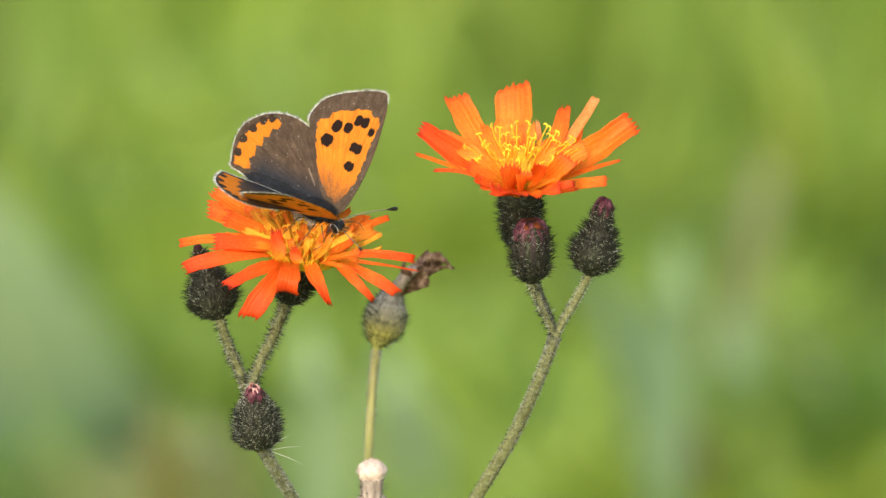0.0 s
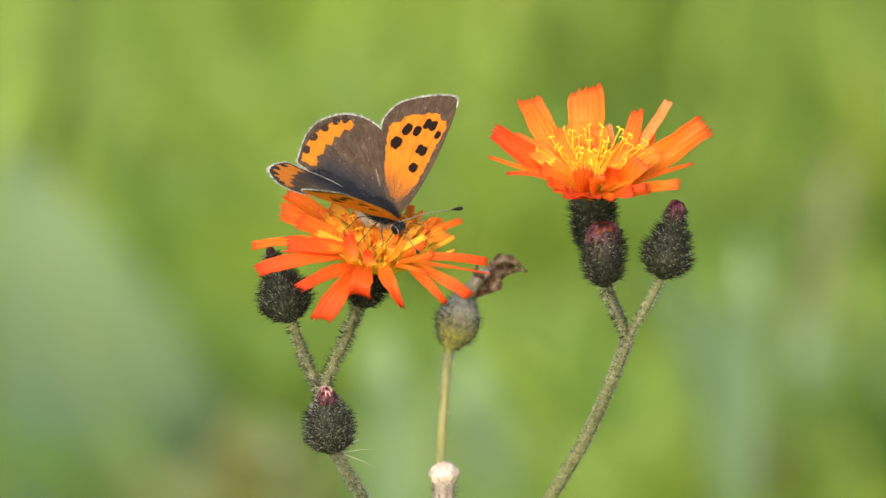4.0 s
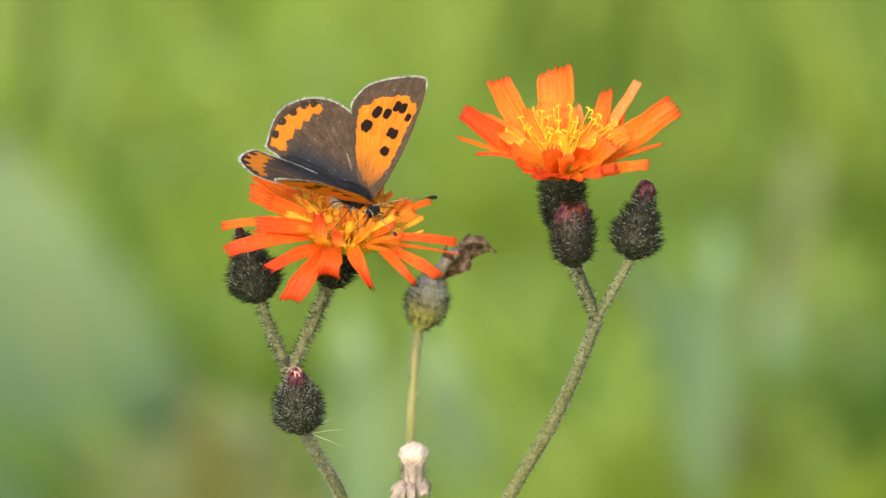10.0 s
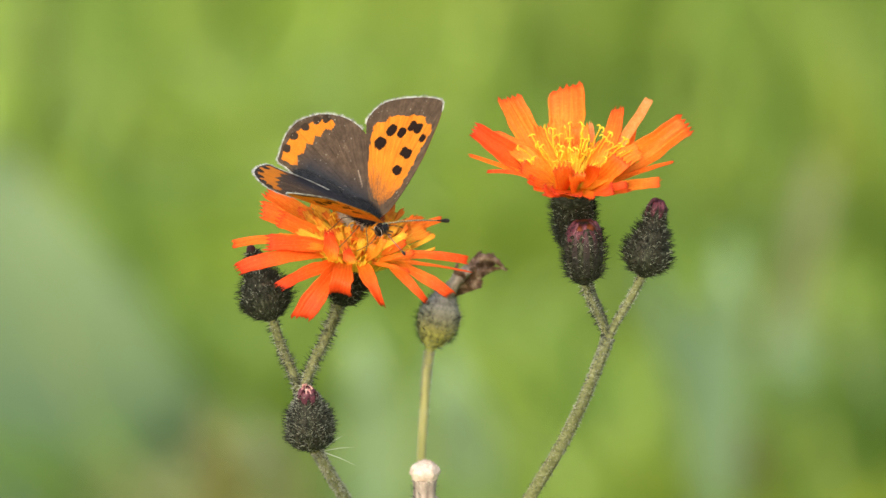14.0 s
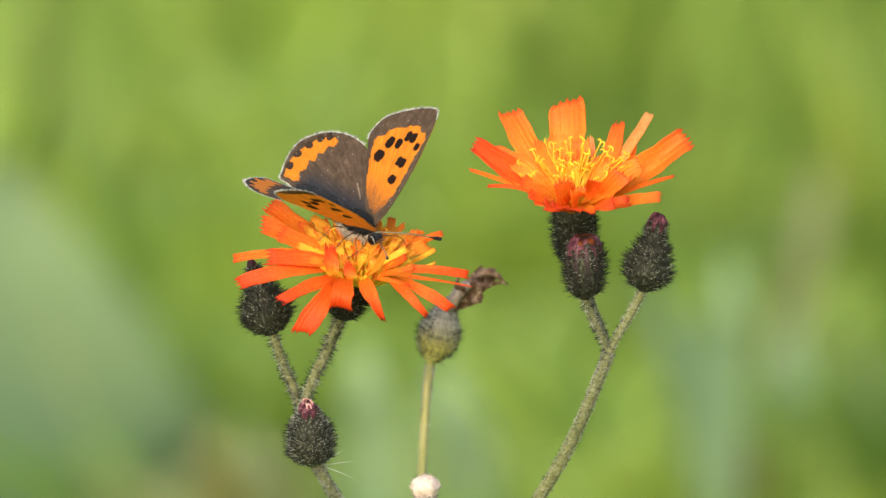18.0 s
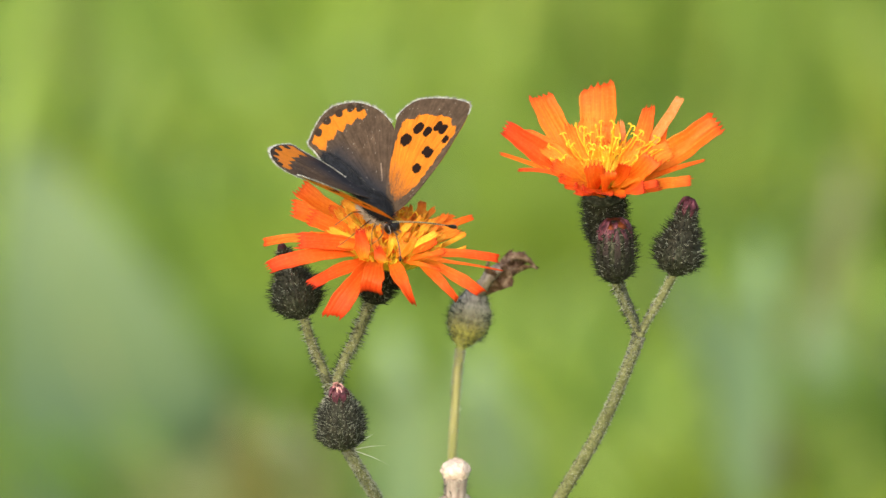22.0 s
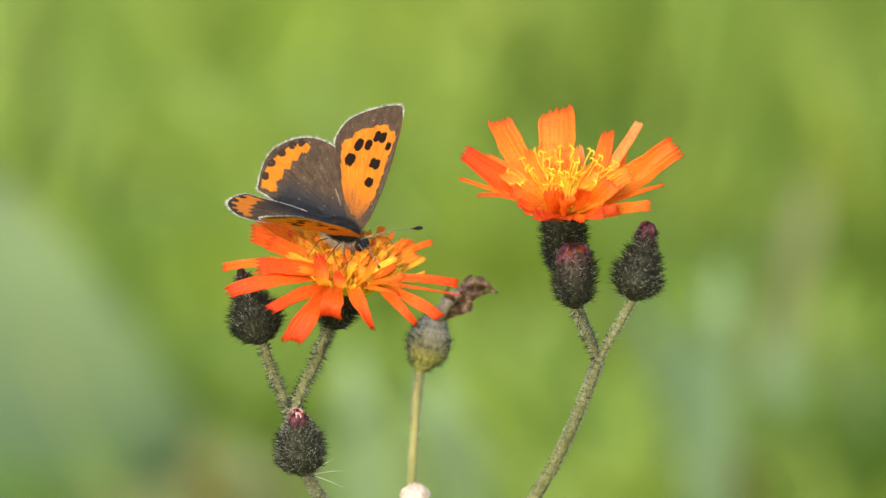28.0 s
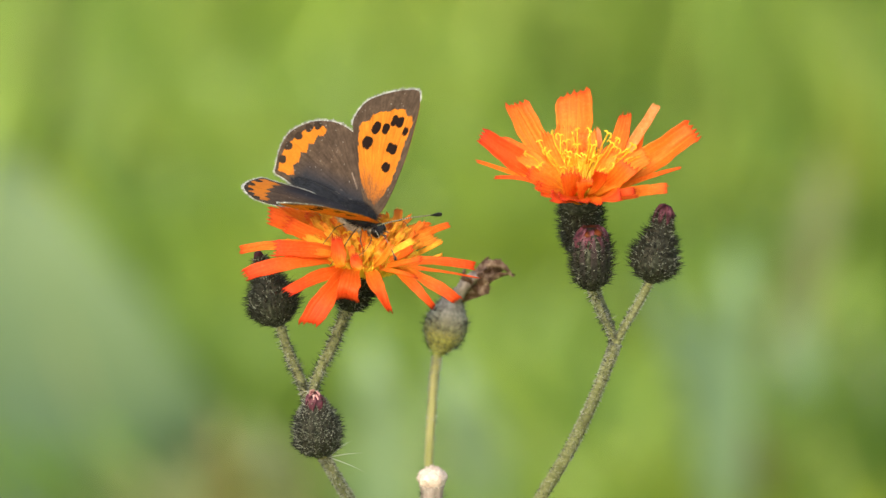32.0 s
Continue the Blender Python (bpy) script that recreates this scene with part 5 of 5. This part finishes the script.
def tussock(x, y, high, wide, mat, seed, label, count=70, broad=0.009, sway=0.7):
    """A tuft of grass or of broad leaves standing in the meadow."""
    rnd = random.Random(seed)
    verts, faces = [], []
    for _ in range(count):
        px = x + rnd.uniform(-0.5, 0.5) * wide
        py = y + rnd.uniform(-0.5, 0.5) * min(wide, 0.12)
        h = high * rnd.uniform(0.7, 1.12)
        one_blade(verts, faces, px, py, h, broad * rnd.uniform(0.6, 1.2) / 2, rnd.uniform(-0.7, 0.7), rnd.uniform(0.1, sway) * h, rnd.choice((0.0, 3.14)) + rnd.uniform(-0.9, 0.9))
    return tagged(new("grass_tuft", mesh_of("grass_tuft", verts, faces, [mat])), label, "grass", kind="stuff")


TUFTS = {"lime": (LIME, "tuft of bright yellow-green grass, out of focus"), "green": (GREEN, "tuft of green grass, out of focus"), "olive": (OLIVE, "tuft of dark olive grass, out of focus"), "deep": (DEEP, "tuft of deep green grass, out of focus"),
         "pale": (PALE, "tuft of pale straw-coloured grass, out of focus")}


def tufts(rows, seed):
    for i, (sort, x, y, high, wide) in enumerate(rows):
        mat, label = TUFTS[sort]
        tussock(x, y, high, wide, mat, seed + i, label, 80, 0.010)


tufts((
    ("pale", -0.163, 2.60, 0.036, 0.059),
    ("lime", -0.102, 2.60, 0.031, 0.072),
    ("lime", -0.037, 2.60, 0.036, 0.079),
    ("lime", 0.038, 2.70, 0.022, 0.081),
    ("lime", 0.103, 2.60, 0.031, 0.059),
    ("olive", 0.161, 2.50, 0.050, 0.053),
    ("green", -0.088, 2.10, 0.047, 0.058),
    ("green", -0.051, 2.10, 0.033, 0.050),
    ("green", 0.003, 2.20, 0.045, 0.052),
    ("green", 0.038, 2.10, 0.045, 0.050),
    ("green", 0.079, 2.20, 0.029, 0.040),
    ("olive", 0.123, 2.10, 0.045, 0.035),
    ("olive", 0.146, 2.10, 0.047, 0.023),
), 40)
tufts((
    ("lime", 0.106, 1.80, 0.065, 0.021),
    ("green", 0.065, 1.50, 0.094, 0.034),
    ("green", 0.013, 1.70, 0.074, 0.034),
    ("lime", 0.035, 1.60, 0.078, 0.029),
    ("green", -0.061, 1.70, 0.074, 0.034),
    ("green", 0.014, 1.40, 0.096, 0.025),
    ("lime", 0.038, 1.40, 0.103, 0.025),
    ("pale", -0.050, 1.40, 0.088, 0.024),
    ("olive", 0.100, 1.30, 0.110, 0.023),
    ("olive", 0.106, 1.30, 0.115, 0.017),
    ("green", 0.134, 1.50, 0.097, 0.025),
    ("olive", 0.114, 1.20, 0.124, 0.019),
    ("pale", -0.058, 1.40, 0.085, 0.016),
), 56)
tufts((
    ("green", -0.068, 1.40, 0.096, 0.018),
    ("lime", 0.042, 1.30, 0.105, 0.037),
    ("green", 0.111, 1.50, 0.097, 0.025),
    ("olive", 0.089, 1.20, 0.122, 0.019),
    ("lime", -0.046, 2.30, 0.058, 0.079),
    ("lime", -0.017, 2.30, 0.060, 0.041),
    ("lime", -0.073, 2.20, 0.059, 0.036),
    ("green", 0.011, 2.10, 0.065, 0.025),
), 72)
tufts((
    ("olive", -0.119, 2.20, 0.018, 0.026),
    ("olive", -0.107, 2.15, 0.018, 0.022),
    ("olive", -0.137, 2.29, 0.016, 0.019),
    ("olive", 0.011, 2.21, 0.020, 0.030),
    ("olive", 0.093, 2.27, 0.018, 0.027),
    ("olive", 0.158, 2.52, 0.030, 0.037),
    ("olive", 0.155, 2.32, 0.030, 0.027),
    ("olive", 0.153, 2.67, 0.030, 0.041),
    ("pale", -0.146, 2.61, 0.030, 0.036),
    ("pale", -0.158, 2.50, 0.025, 0.026),
    ("green", -0.083, 1.93, 0.020, 0.017),
    ("green", -0.038, 1.74, 0.020, 0.017),
    ("olive", 0.035, 2.18, 0.018, 0.022),
    ("green", 0.054, 1.85, 0.020, 0.018),
    ("green", 0.090, 2.05, 0.040, 0.050),
    ("deep", 0.125, 2.05, 0.045, 0.050),
    ("green", 0.050, 2.10, 0.042, 0.040),
    ("green", 0.020, 2.15, 0.045, 0.040),
    ("deep", 0.015, 2.08, 0.030, 0.045),
    ("deep", 0.050, 2.08, 0.031, 0.045),
    ("deep", 0.085, 2.08, 0.030, 0.045),
    ("deep", 0.035, 1.97, 0.028, 0.040),
    ("deep", 0.070, 1.97, 0.028, 0.040),
), 90)


def broad_leaf(tip, bend, width, mat, label, seed, stalk=0.35):
    """A long leaf that rises from the ground through bend to its tip (metres), with a midrib."""
    rnd = random.Random(seed)
    a, m, c = Vector((bend[0] + (bend[0] - tip[0]) * 0.6, bend[1] + 0.02, 0.0)), Vector(bend), Vector(tip)
    leaf = root("broad_leaf", a, label, "leaf")
    line = spline([a, a.lerp(m, 0.5) + Vector((0, 0.008, 0)), m, m.lerp(c, 0.55) + Vector((0, -0.006, 0)), c], 32)
    verts, faces, rib = [], [], []
    for i, p in enumerate(line):
        u = i / 32
        tan = (line[min(i + 1, 32)] - line[max(i - 1, 0)]).normalized()
        side = tan.cross(Vector((rnd.uniform(-0.03, 0.03), -0.94, 0.34))).normalized()
        up_ = side.cross(tan)
        w = width * (0.12 + 0.88 * min(1.0, max(0.0, u - 0.1) / stalk)) * (1.0 if u < 0.5 else max(0.02, 1 - ((u - 0.5) / 0.5) ** 1.5))
        for k in range(9):
            x = k / 8 - 0.5
            verts.append(p + side * (x * w) + up_ * (width * (0.1 * abs(x) * 2 + 0.03 * math.sin(9 * u + 5 * x))))
        rib.append(p - up_ * 0.0005)
    for i in range(32):
        for k in range(8):
            j = i * 9 + k
            faces.append((j, j + 1, j + 10, j + 9))
    part("blade", mesh_of("blade", verts, faces, [mat]), leaf)
    v, f = tube(rib, [width * 0.02 * (1.2 - i / 32) for i in range(33)], 6)
    part("midrib", mesh_of("midrib", v, f, [PALE]), leaf)
    return leaf


broad_leaf((-0.132, 1.600, 0.132), (-0.099, 1.600, 0.039), 0.068, BLUE_LEAF, "broad blue-green meadow leaf, out of focus", 700)
broad_leaf((-0.100, 1.700, 0.070), (-0.088, 1.700, 0.020), 0.030, BLUE_LEAF, "broad blue-green meadow leaf, out of focus", 701)
broad_leaf((-0.020, 1.100, 0.170), (-0.017, 1.100, 0.144), 0.015, LEAF_LIGHT, "pale blue-green meadow leaf, out of focus", 702)
broad_leaf((-0.002, 1.300, 0.128), (0.004, 1.300, 0.100), 0.018, LEAF_LIGHT, "pale blue-green meadow leaf, out of focus", 712)
broad_leaf((-0.048, 1.200, 0.130), (-0.041, 1.200, 0.109), 0.015, LEAF_STRAW, "pale straw-green meadow leaf, out of focus", 703)
broad_leaf((0.112, 1.700, 0.116), (0.100, 1.700, 0.060), 0.015, LEAF_STRAW, "pale straw-green meadow leaf, out of focus", 704)
broad_leaf((0.050, 1.300, 0.149), (0.064, 1.300, 0.110), 0.012, BLUE_LEAF, "broad blue-green meadow leaf, out of focus", 705)
broad_leaf((0.068, 1.200, 0.174), (0.065, 1.200, 0.144), 0.013, LEAF_LIGHT, "pale blue-green meadow leaf, out of focus", 706)
broad_leaf((0.092, 1.500, 0.106), (0.097, 1.500, 0.055), 0.019, LEAF_LIGHT, "pale blue-green meadow leaf, out of focus", 707)
broad_leaf((0.101, 1.500, 0.110), (0.120, 1.500, 0.054), 0.011, DEEP, "narrow dark green meadow leaf, out of focus", 708)
broad_leaf((0.109, 1.500, 0.0965), (0.125, 1.500, 0.051), 0.009, LEAF_GREY, "narrow silvery grey meadow leaf, out of focus", 709)
broad_leaf((0.071, 1.300, 0.116), (0.076, 1.300, 0.093), 0.013, LEAF_BROWN, "withering olive-brown meadow leaf, out of focus", 710)
broad_leaf((-0.059, 1.250, 0.123), (-0.056, 1.250, 0.102), 0.010, LEAF_BROWN, "withering olive-brown meadow leaf, out of focus", 711)


def motions():
    """The butterfly turns on its flower, lifts and tilts its wings and swings an antenna."""
    rows = [
        (0.0, -7.47, -1.00, 5.36, 62.2, 17.0, -38.1),
        (0.5, -8.03, -1.00, 5.50, 62.8, 16.5, -39.7),
        (1.0, -8.18, -1.00, 5.49, 64.2, 18.0, -38.6),
        (1.5, -8.42, -1.00, 5.91, 60.8, 10.4, -38.5),
        (2.0, -8.42, -1.00, 5.72, 60.7, 11.2, -41.1),
        (2.5, -8.18, -1.00, 5.28, 61.3, 21.3, -38.5),
        (3.0, -8.40, -1.00, 5.52, 60.1, 18.2, -42.5),
        (3.5, -8.52, -1.00, 5.69, 60.7, 18.7, -41.9),
        (5.5, -8.27, -1.00, 5.33, 61.7, 18.9, -38.5),
        (6.0, -8.38, -1.00, 5.65, 63.2, 14.5, -39.2),
        (6.5, -8.44, -1.00, 5.79, 62.4, 11.4, -39.8),
        (7.0, -8.27, -1.00, 5.36, 63.5, 17.2, -37.4),
        (7.5, -8.43, -1.00, 5.55, 62.4, 14.1, -39.1),
        (8.0, -8.39, -1.00, 5.41, 62.2, 16.7, -38.1),
        (8.5, -8.40, -1.00, 5.47, 62.3, 15.9, -38.7),
        (9.0, -8.26, -1.00, 5.36, 62.8, 18.0, -38.9),
        (9.5, -8.12, -1.00, 5.28, 60.6, 17.4, -39.2),
        (10.0, -8.12, -1.00, 5.24, 61.5, 17.8, -38.5),
        (10.5, -8.24, -1.00, 5.45, 61.4, 17.1, -39.5),
        (11.0, -8.28, -1.00, 5.49, 61.5, 17.0, -39.9),
        (11.5, -8.31, -1.00, 5.31, 62.3, 17.8, -39.5),
        (12.0, -8.08, -1.00, 5.14, 61.7, 20.9, -39.0),
        (12.5, -8.03, -1.00, 5.11, 60.7, 22.5, -39.0),
        (13.0, -8.23, -1.00, 5.30, 60.9, 20.3, -40.0),
        (13.5, -8.24, -1.00, 5.26, 60.3, 20.0, -38.7),
        (15.5, -8.41, -1.00, 5.45, 55.7, 22.9, -40.9),
        (16.0, -8.47, -1.00, 5.38, 55.9, 24.0, -41.0),
        (16.5, -8.39, -1.00, 5.58, 56.0, 22.4, -43.1),
        (17.0, -8.47, -1.00, 5.74, 57.6, 18.6, -46.6),
        (17.5, -8.53, -1.00, 5.66, 58.6, 18.5, -46.7),
        (18.0, -8.69, -1.00, 5.72, 58.8, 16.4, -47.0),
        (18.5, -8.74, -1.00, 5.68, 55.9, 19.6, -49.0),
        (19.0, -9.16, -1.00, 5.91, 57.6, 16.4, -53.1),
        (19.5, -9.62, -1.00, 6.06, 66.1, 16.1, -45.7),
        (20.0, -9.78, -1.00, 6.07, 64.1, 20.5, -46.2),
        (20.5, -9.60, -1.00, 5.82, 58.2, 24.6, -48.3),
        (21.0, -9.53, -1.00, 5.67, 58.5, 26.6, -48.5),
        (21.5, -9.47, -1.00, 5.69, 58.8, 26.7, -48.8),
        (22.0, -9.75, -1.00, 5.69, 59.6, 27.4, -48.2),
        (22.5, -9.76, -1.00, 5.77, 59.7, 26.7, -48.4),
        (23.0, -9.95, -1.00, 6.32, 66.1, 13.6, -47.9),
        (23.5, -9.87, -1.00, 6.60, 67.3, 6.4, -46.0),
        (24.0, -9.68, -1.00, 6.61, 67.9, 5.3, -41.8),
        (24.5, -9.51, -1.00, 6.34, 66.6, 5.8, -42.3),
        (25.0, -9.29, -1.00, 6.10, 68.7, 9.5, -41.0),
        (25.5, -9.26, -1.00, 6.03, 70.6, 12.4, -40.2),
        (27.5, -9.27, -1.00, 5.97, 69.8, 14.1, -41.3),
        (28.0, -9.36, -1.00, 5.94, 68.1, 13.1, -41.9),
        (28.5, -9.39, -1.00, 5.82, 70.6, 14.6, -40.9),
        (29.0, -9.52, -1.00, 5.77, 70.1, 13.9, -41.8),
        (29.5, -9.63, -1.00, 5.73, 72.2, 15.0, -41.1),
        (30.0, -9.51, -1.00, 5.68, 72.4, 15.6, -41.4),
        (30.5, -9.51, -1.00, 5.61, 70.9, 14.0, -41.7),
        (31.0, -9.45, -1.00, 5.80, 71.1, 14.9, -40.9),
        (31.5, -9.34, -1.00, 5.65, 70.7, 15.1, -41.7),
        (32.0, -9.42, -1.00, 5.74, 71.2, 16.1, -41.2),
    ]
    walk(fly, [(t, pose(x * MM, y * MM, HEIGHT + z * MM, rx, ry, rz)) for t, x, y, z, rx, ry, rz in rows])
    turns = [
        (0.0, -1.7, 15.8, 1.0), (0.5, -2.9, 11.9, 1.6), (1.0, -2.5, 8.1, 1.3), (1.5, -1.5, 3.8, 1.3),
        (2.0, -2.1, 2.9, 1.7), (2.5, -2.4, 3.0, 1.4), (3.0, -2.1, 2.1, 1.4), (3.5, -2.9, -0.6, 1.8),
        (5.5, 0.9, 6.1, -0.7), (6.0, 0.1, 1.5, 0.0), (6.5, -0.3, -0.1, 0.3), (7.0, -0.2, 0.1, 0.2),
        (7.5, -0.2, 0.6, 0.1), (8.0, 0.3, 1.1, -0.2), (8.5, -0.4, 0.5, 0.4), (9.0, -0.4, 1.6, 0.2),
        (9.5, 0.5, 0.9, -0.4), (10.0, 0.7, 0.7, -0.3), (10.5, 0.6, 1.0, -0.2), (11.0, 0.6, -0.5, -0.4),
    ] + [
        (11.5, -0.1, 0.8, -0.2), (12.0, 0.7, 0.8, -0.7), (12.5, 1.0, 3.7, -0.8), (13.0, 0.3, 2.6, -0.4),
        (13.5, 1.3, 1.9, -1.0), (15.5, 2.0, 3.3, -1.2), (16.0, 1.7, 4.5, -1.0), (16.5, 1.0, 1.0, -0.7),
        (17.0, -0.1, -2.8, 0.0), (17.5, -0.4, -3.7, 0.1), (18.0, 0.4, -4.2, -0.5), (18.5, 0.2, -4.1, -0.4),
        (19.0, 0.3, -5.6, -0.5), (19.5, -0.6, -4.1, 0.4), (20.0, -1.1, -3.3, 0.7), (20.5, -0.1, -1.7, 0.2),
        (21.0, -1.1, -1.7, 1.0), (21.5, -2.5, -0.2, 1.0), (22.0, -1.9, -1.7, 1.0), (22.5, -1.6, -1.7, 0.9),
    ] + [
        (23.0, -1.4, -4.6, 1.5), (23.5, -2.4, -5.0, 2.6), (24.0, -2.2, -3.3, 2.0), (24.5, -1.5, -3.2, 1.5),
        (25.0, -1.3, -2.5, 1.1), (25.5, -1.4, -1.4, 1.3), (27.5, -1.4, -0.2, 1.1), (28.0, -1.4, -0.2, 1.2),
        (28.5, -1.8, -1.2, 1.6), (29.0, -0.6, 0.1, 0.6), (29.5, -1.0, -0.7, 0.9), (30.0, -1.1, -0.1, 1.0),
        (30.5, -0.2, 1.0, 0.1), (31.0, -0.6, -0.4, 0.5), (31.5, -0.2, 1.3, 0.4), (32.0, -0.6, -0.6, 0.4),
    ]
    walk(far_fore, [(t, pose(0, 0, 0, rx, ry, rz)) for t, rx, ry, rz in turns])
    turns = [
        (0.0, 8.6, -0.1, 0.4), (0.5, 5.1, 1.2, 0.7), (1.0, 2.4, -0.5, 1.4), (1.5, 0.3, 0.8, -0.9),
        (2.0, -1.0, 2.2, -1.1), (2.5, 2.1, -3.0, 0.9), (3.0, 0.5, 0.9, 0.5), (3.5, -1.8, -0.7, 1.2),
        (5.5, 2.4, -0.2, 1.0), (6.0, -2.1, 1.6, -0.2), (6.5, -4.3, 1.8, -0.8), (7.0, -1.1, -0.4, 0.0),
        (7.5, -1.5, 1.0, -0.5), (8.0, -0.9, -0.5, 0.2), (8.5, -2.0, 0.4, 0.3), (9.0, -1.0, 0.1, 0.4),
        (9.5, 1.1, 0.1, -0.2), (10.0, 0.2, 0.3, -0.0), (10.5, -0.9, 0.1, -0.2), (11.0, -1.7, 0.4, 0.0),
    ] + [
        (11.5, -0.1, 0.2, -0.1), (12.0, 1.2, -0.9, 0.6), (12.5, 2.6, -0.9, 1.0), (13.0, 2.4, -0.2, 1.3),
        (13.5, 1.1, -0.2, 0.6), (15.5, 4.2, -0.1, 2.7), (16.0, 5.3, -0.3, 2.6), (16.5, 1.1, 0.8, 2.6),
        (17.0, -5.3, 1.7, 2.2), (17.5, -5.3, 2.0, 1.6), (18.0, -6.3, 1.4, 2.1), (18.5, -5.3, 0.9, 2.5),
        (19.0, -6.5, 1.5, 2.5), (19.5, -6.4, 0.0, 3.1), (20.0, -5.0, 0.3, 2.9), (20.5, -2.2, -0.4, 2.6),
        (21.0, -1.6, 0.0, 2.8), (21.5, -2.3, 0.4, 2.9), (22.0, -1.6, -0.7, 2.8), (22.5, -1.5, -0.4, 2.2),
    ] + [
        (23.0, -8.6, 2.0, -1.7), (23.5, -15.8, 4.8, -3.2), (24.0, -12.0, 2.8, -3.2), (24.5, -10.5, 2.7, -3.1),
        (25.0, -7.6, 2.2, -1.4), (25.5, -5.2, 1.6, 0.1), (27.5, -6.7, 0.6, 0.7), (28.0, -6.3, 1.4, 0.2),
        (28.5, -7.1, 0.2, 1.0), (29.0, -7.1, 1.0, 0.7), (29.5, -6.9, 0.0, 1.3), (30.0, -7.7, 0.3, 1.7),
        (30.5, -6.8, 1.5, 0.6), (31.0, -6.7, 0.5, 1.1), (31.5, -5.8, 1.0, 1.3), (32.0, -7.0, -0.3, 2.2),
    ]
    walk(far_hind, [(t, pose(0, 0, -0.0002, rx, ry, rz)) for t, rx, ry, rz in turns])
    hinge = (Vector((0.5, -0.9, -0.2)) + Vector((0.20, -0.43, -0.15))) * MM
    rows = [
        (0.0, 94.2, 19, -11), (2.0, 92.6, 19, -11), (6.0, 95.9, 19, -11), (9.0, 96.2, 19, -11), (13.0, 96.0, 19, -11),
        (16.0, 100.0, 19, -11), (17.5, 93.6, 19, -11), (19.0, 89.1, 19, -2), (20.0, 91.0, 19, -8), (21.0, 91.7, 19, -11), (23.0, 89.7, 19, -5),
        (24.0, 87.7, 19, -4), (25.0, 89.4, 19, -5), (28.0, 91.8, 19, -11), (30.0, 89.5, 19, -11), (32.0, 89.5, 19, -11),
    ]
    walk(near_fore, [(t, pose(*hinge) @ pose(0, 0, 0, lift) @ pose(0, 0, 0, 0, tilt) @ pose(0, 0, 0, 0, 0, sweep)) for t, lift, tilt, sweep in rows])
    rows = [
        (0.0, 1.92, -0.67, -0.22, 115.7, 29.8, 8.1), (2.0, 1.17, -0.46, 0.28, 114.1, 18.7, 7.3),
        (6.0, 1.05, -0.50, 0.36, 117.4, 14.0, 5.8), (9.0, 1.04, -0.44, 0.37, 117.7, 16.9, 6.8),
        (13.0, 1.20, -0.28, 0.27, 117.5, 17.5, 8.3), (16.0, 1.26, -0.33, 0.23, 117.8, 18.8, 10.2),
        (17.5, 0.72, -0.25, 0.66, 115.1, 13.5, 8.8), (19.0, 0.87, -0.20, 0.59, 109.6, 15.2, 10.6),
        (21.0, 0.88, -0.27, 0.48, 113.2, 15.6, 11.1), (23.0, 0.60, -0.33, 0.81, 110.2, 12.3, 6.9),
        (24.0, 1.08, -0.31, 0.37, 108.2, 18.1, 6.3), (25.0, 1.01, -0.63, 0.41, 109.9, 17.3, 5.0),
        (28.0, 1.01, -0.35, 0.40, 113.3, 15.2, 6.2), (30.0, 0.99, -0.44, 0.41, 109.3, 14.5, 7.1),
        (32.0, 0.99, -0.44, 0.41, 109.3, 14.5, 7.1),
    ]
    walk(near_hind, [(t, pose(x * MM, y * MM, z * MM, rx, ry, rz)) for t, x, y, z, rx, ry, rz in rows])
    rows = [
        (0.0, 68.6, 52.4), (1.0, 58.0, 48.6), (2.0, 70.9, 48.7), (3.0, 65.5, 48.2), (6.0, 74.1, 44.9),
        (7.0, 62.5, 49.3), (9.0, 60.4, 49.3), (11.0, 60.9, 51.2), (12.0, 46.3, 49.7), (13.0, 57.0, 48.6),
        (16.0, 47.3, 44.0), (17.0, 48.9, 56.0), (18.0, 52.4, 58.1), (19.0, 63.2, 66.9), (20.0, 50.0, 57.7),
        (21.0, 60.5, 60.6), (22.0, 61.7, 59.8), (23.0, 55.1, 60.2), (24.0, 100.1, 81.0), (25.0, 60.9, 66.4),
        (28.0, 65.7, 59.9), (32.0, 58.2, 58.6),
    ]
    foot = feeler.location.copy()
    walk(feeler, [(t, pose(*foot, 0, tilt, turn)) for t, turn, tilt in rows])


motions()
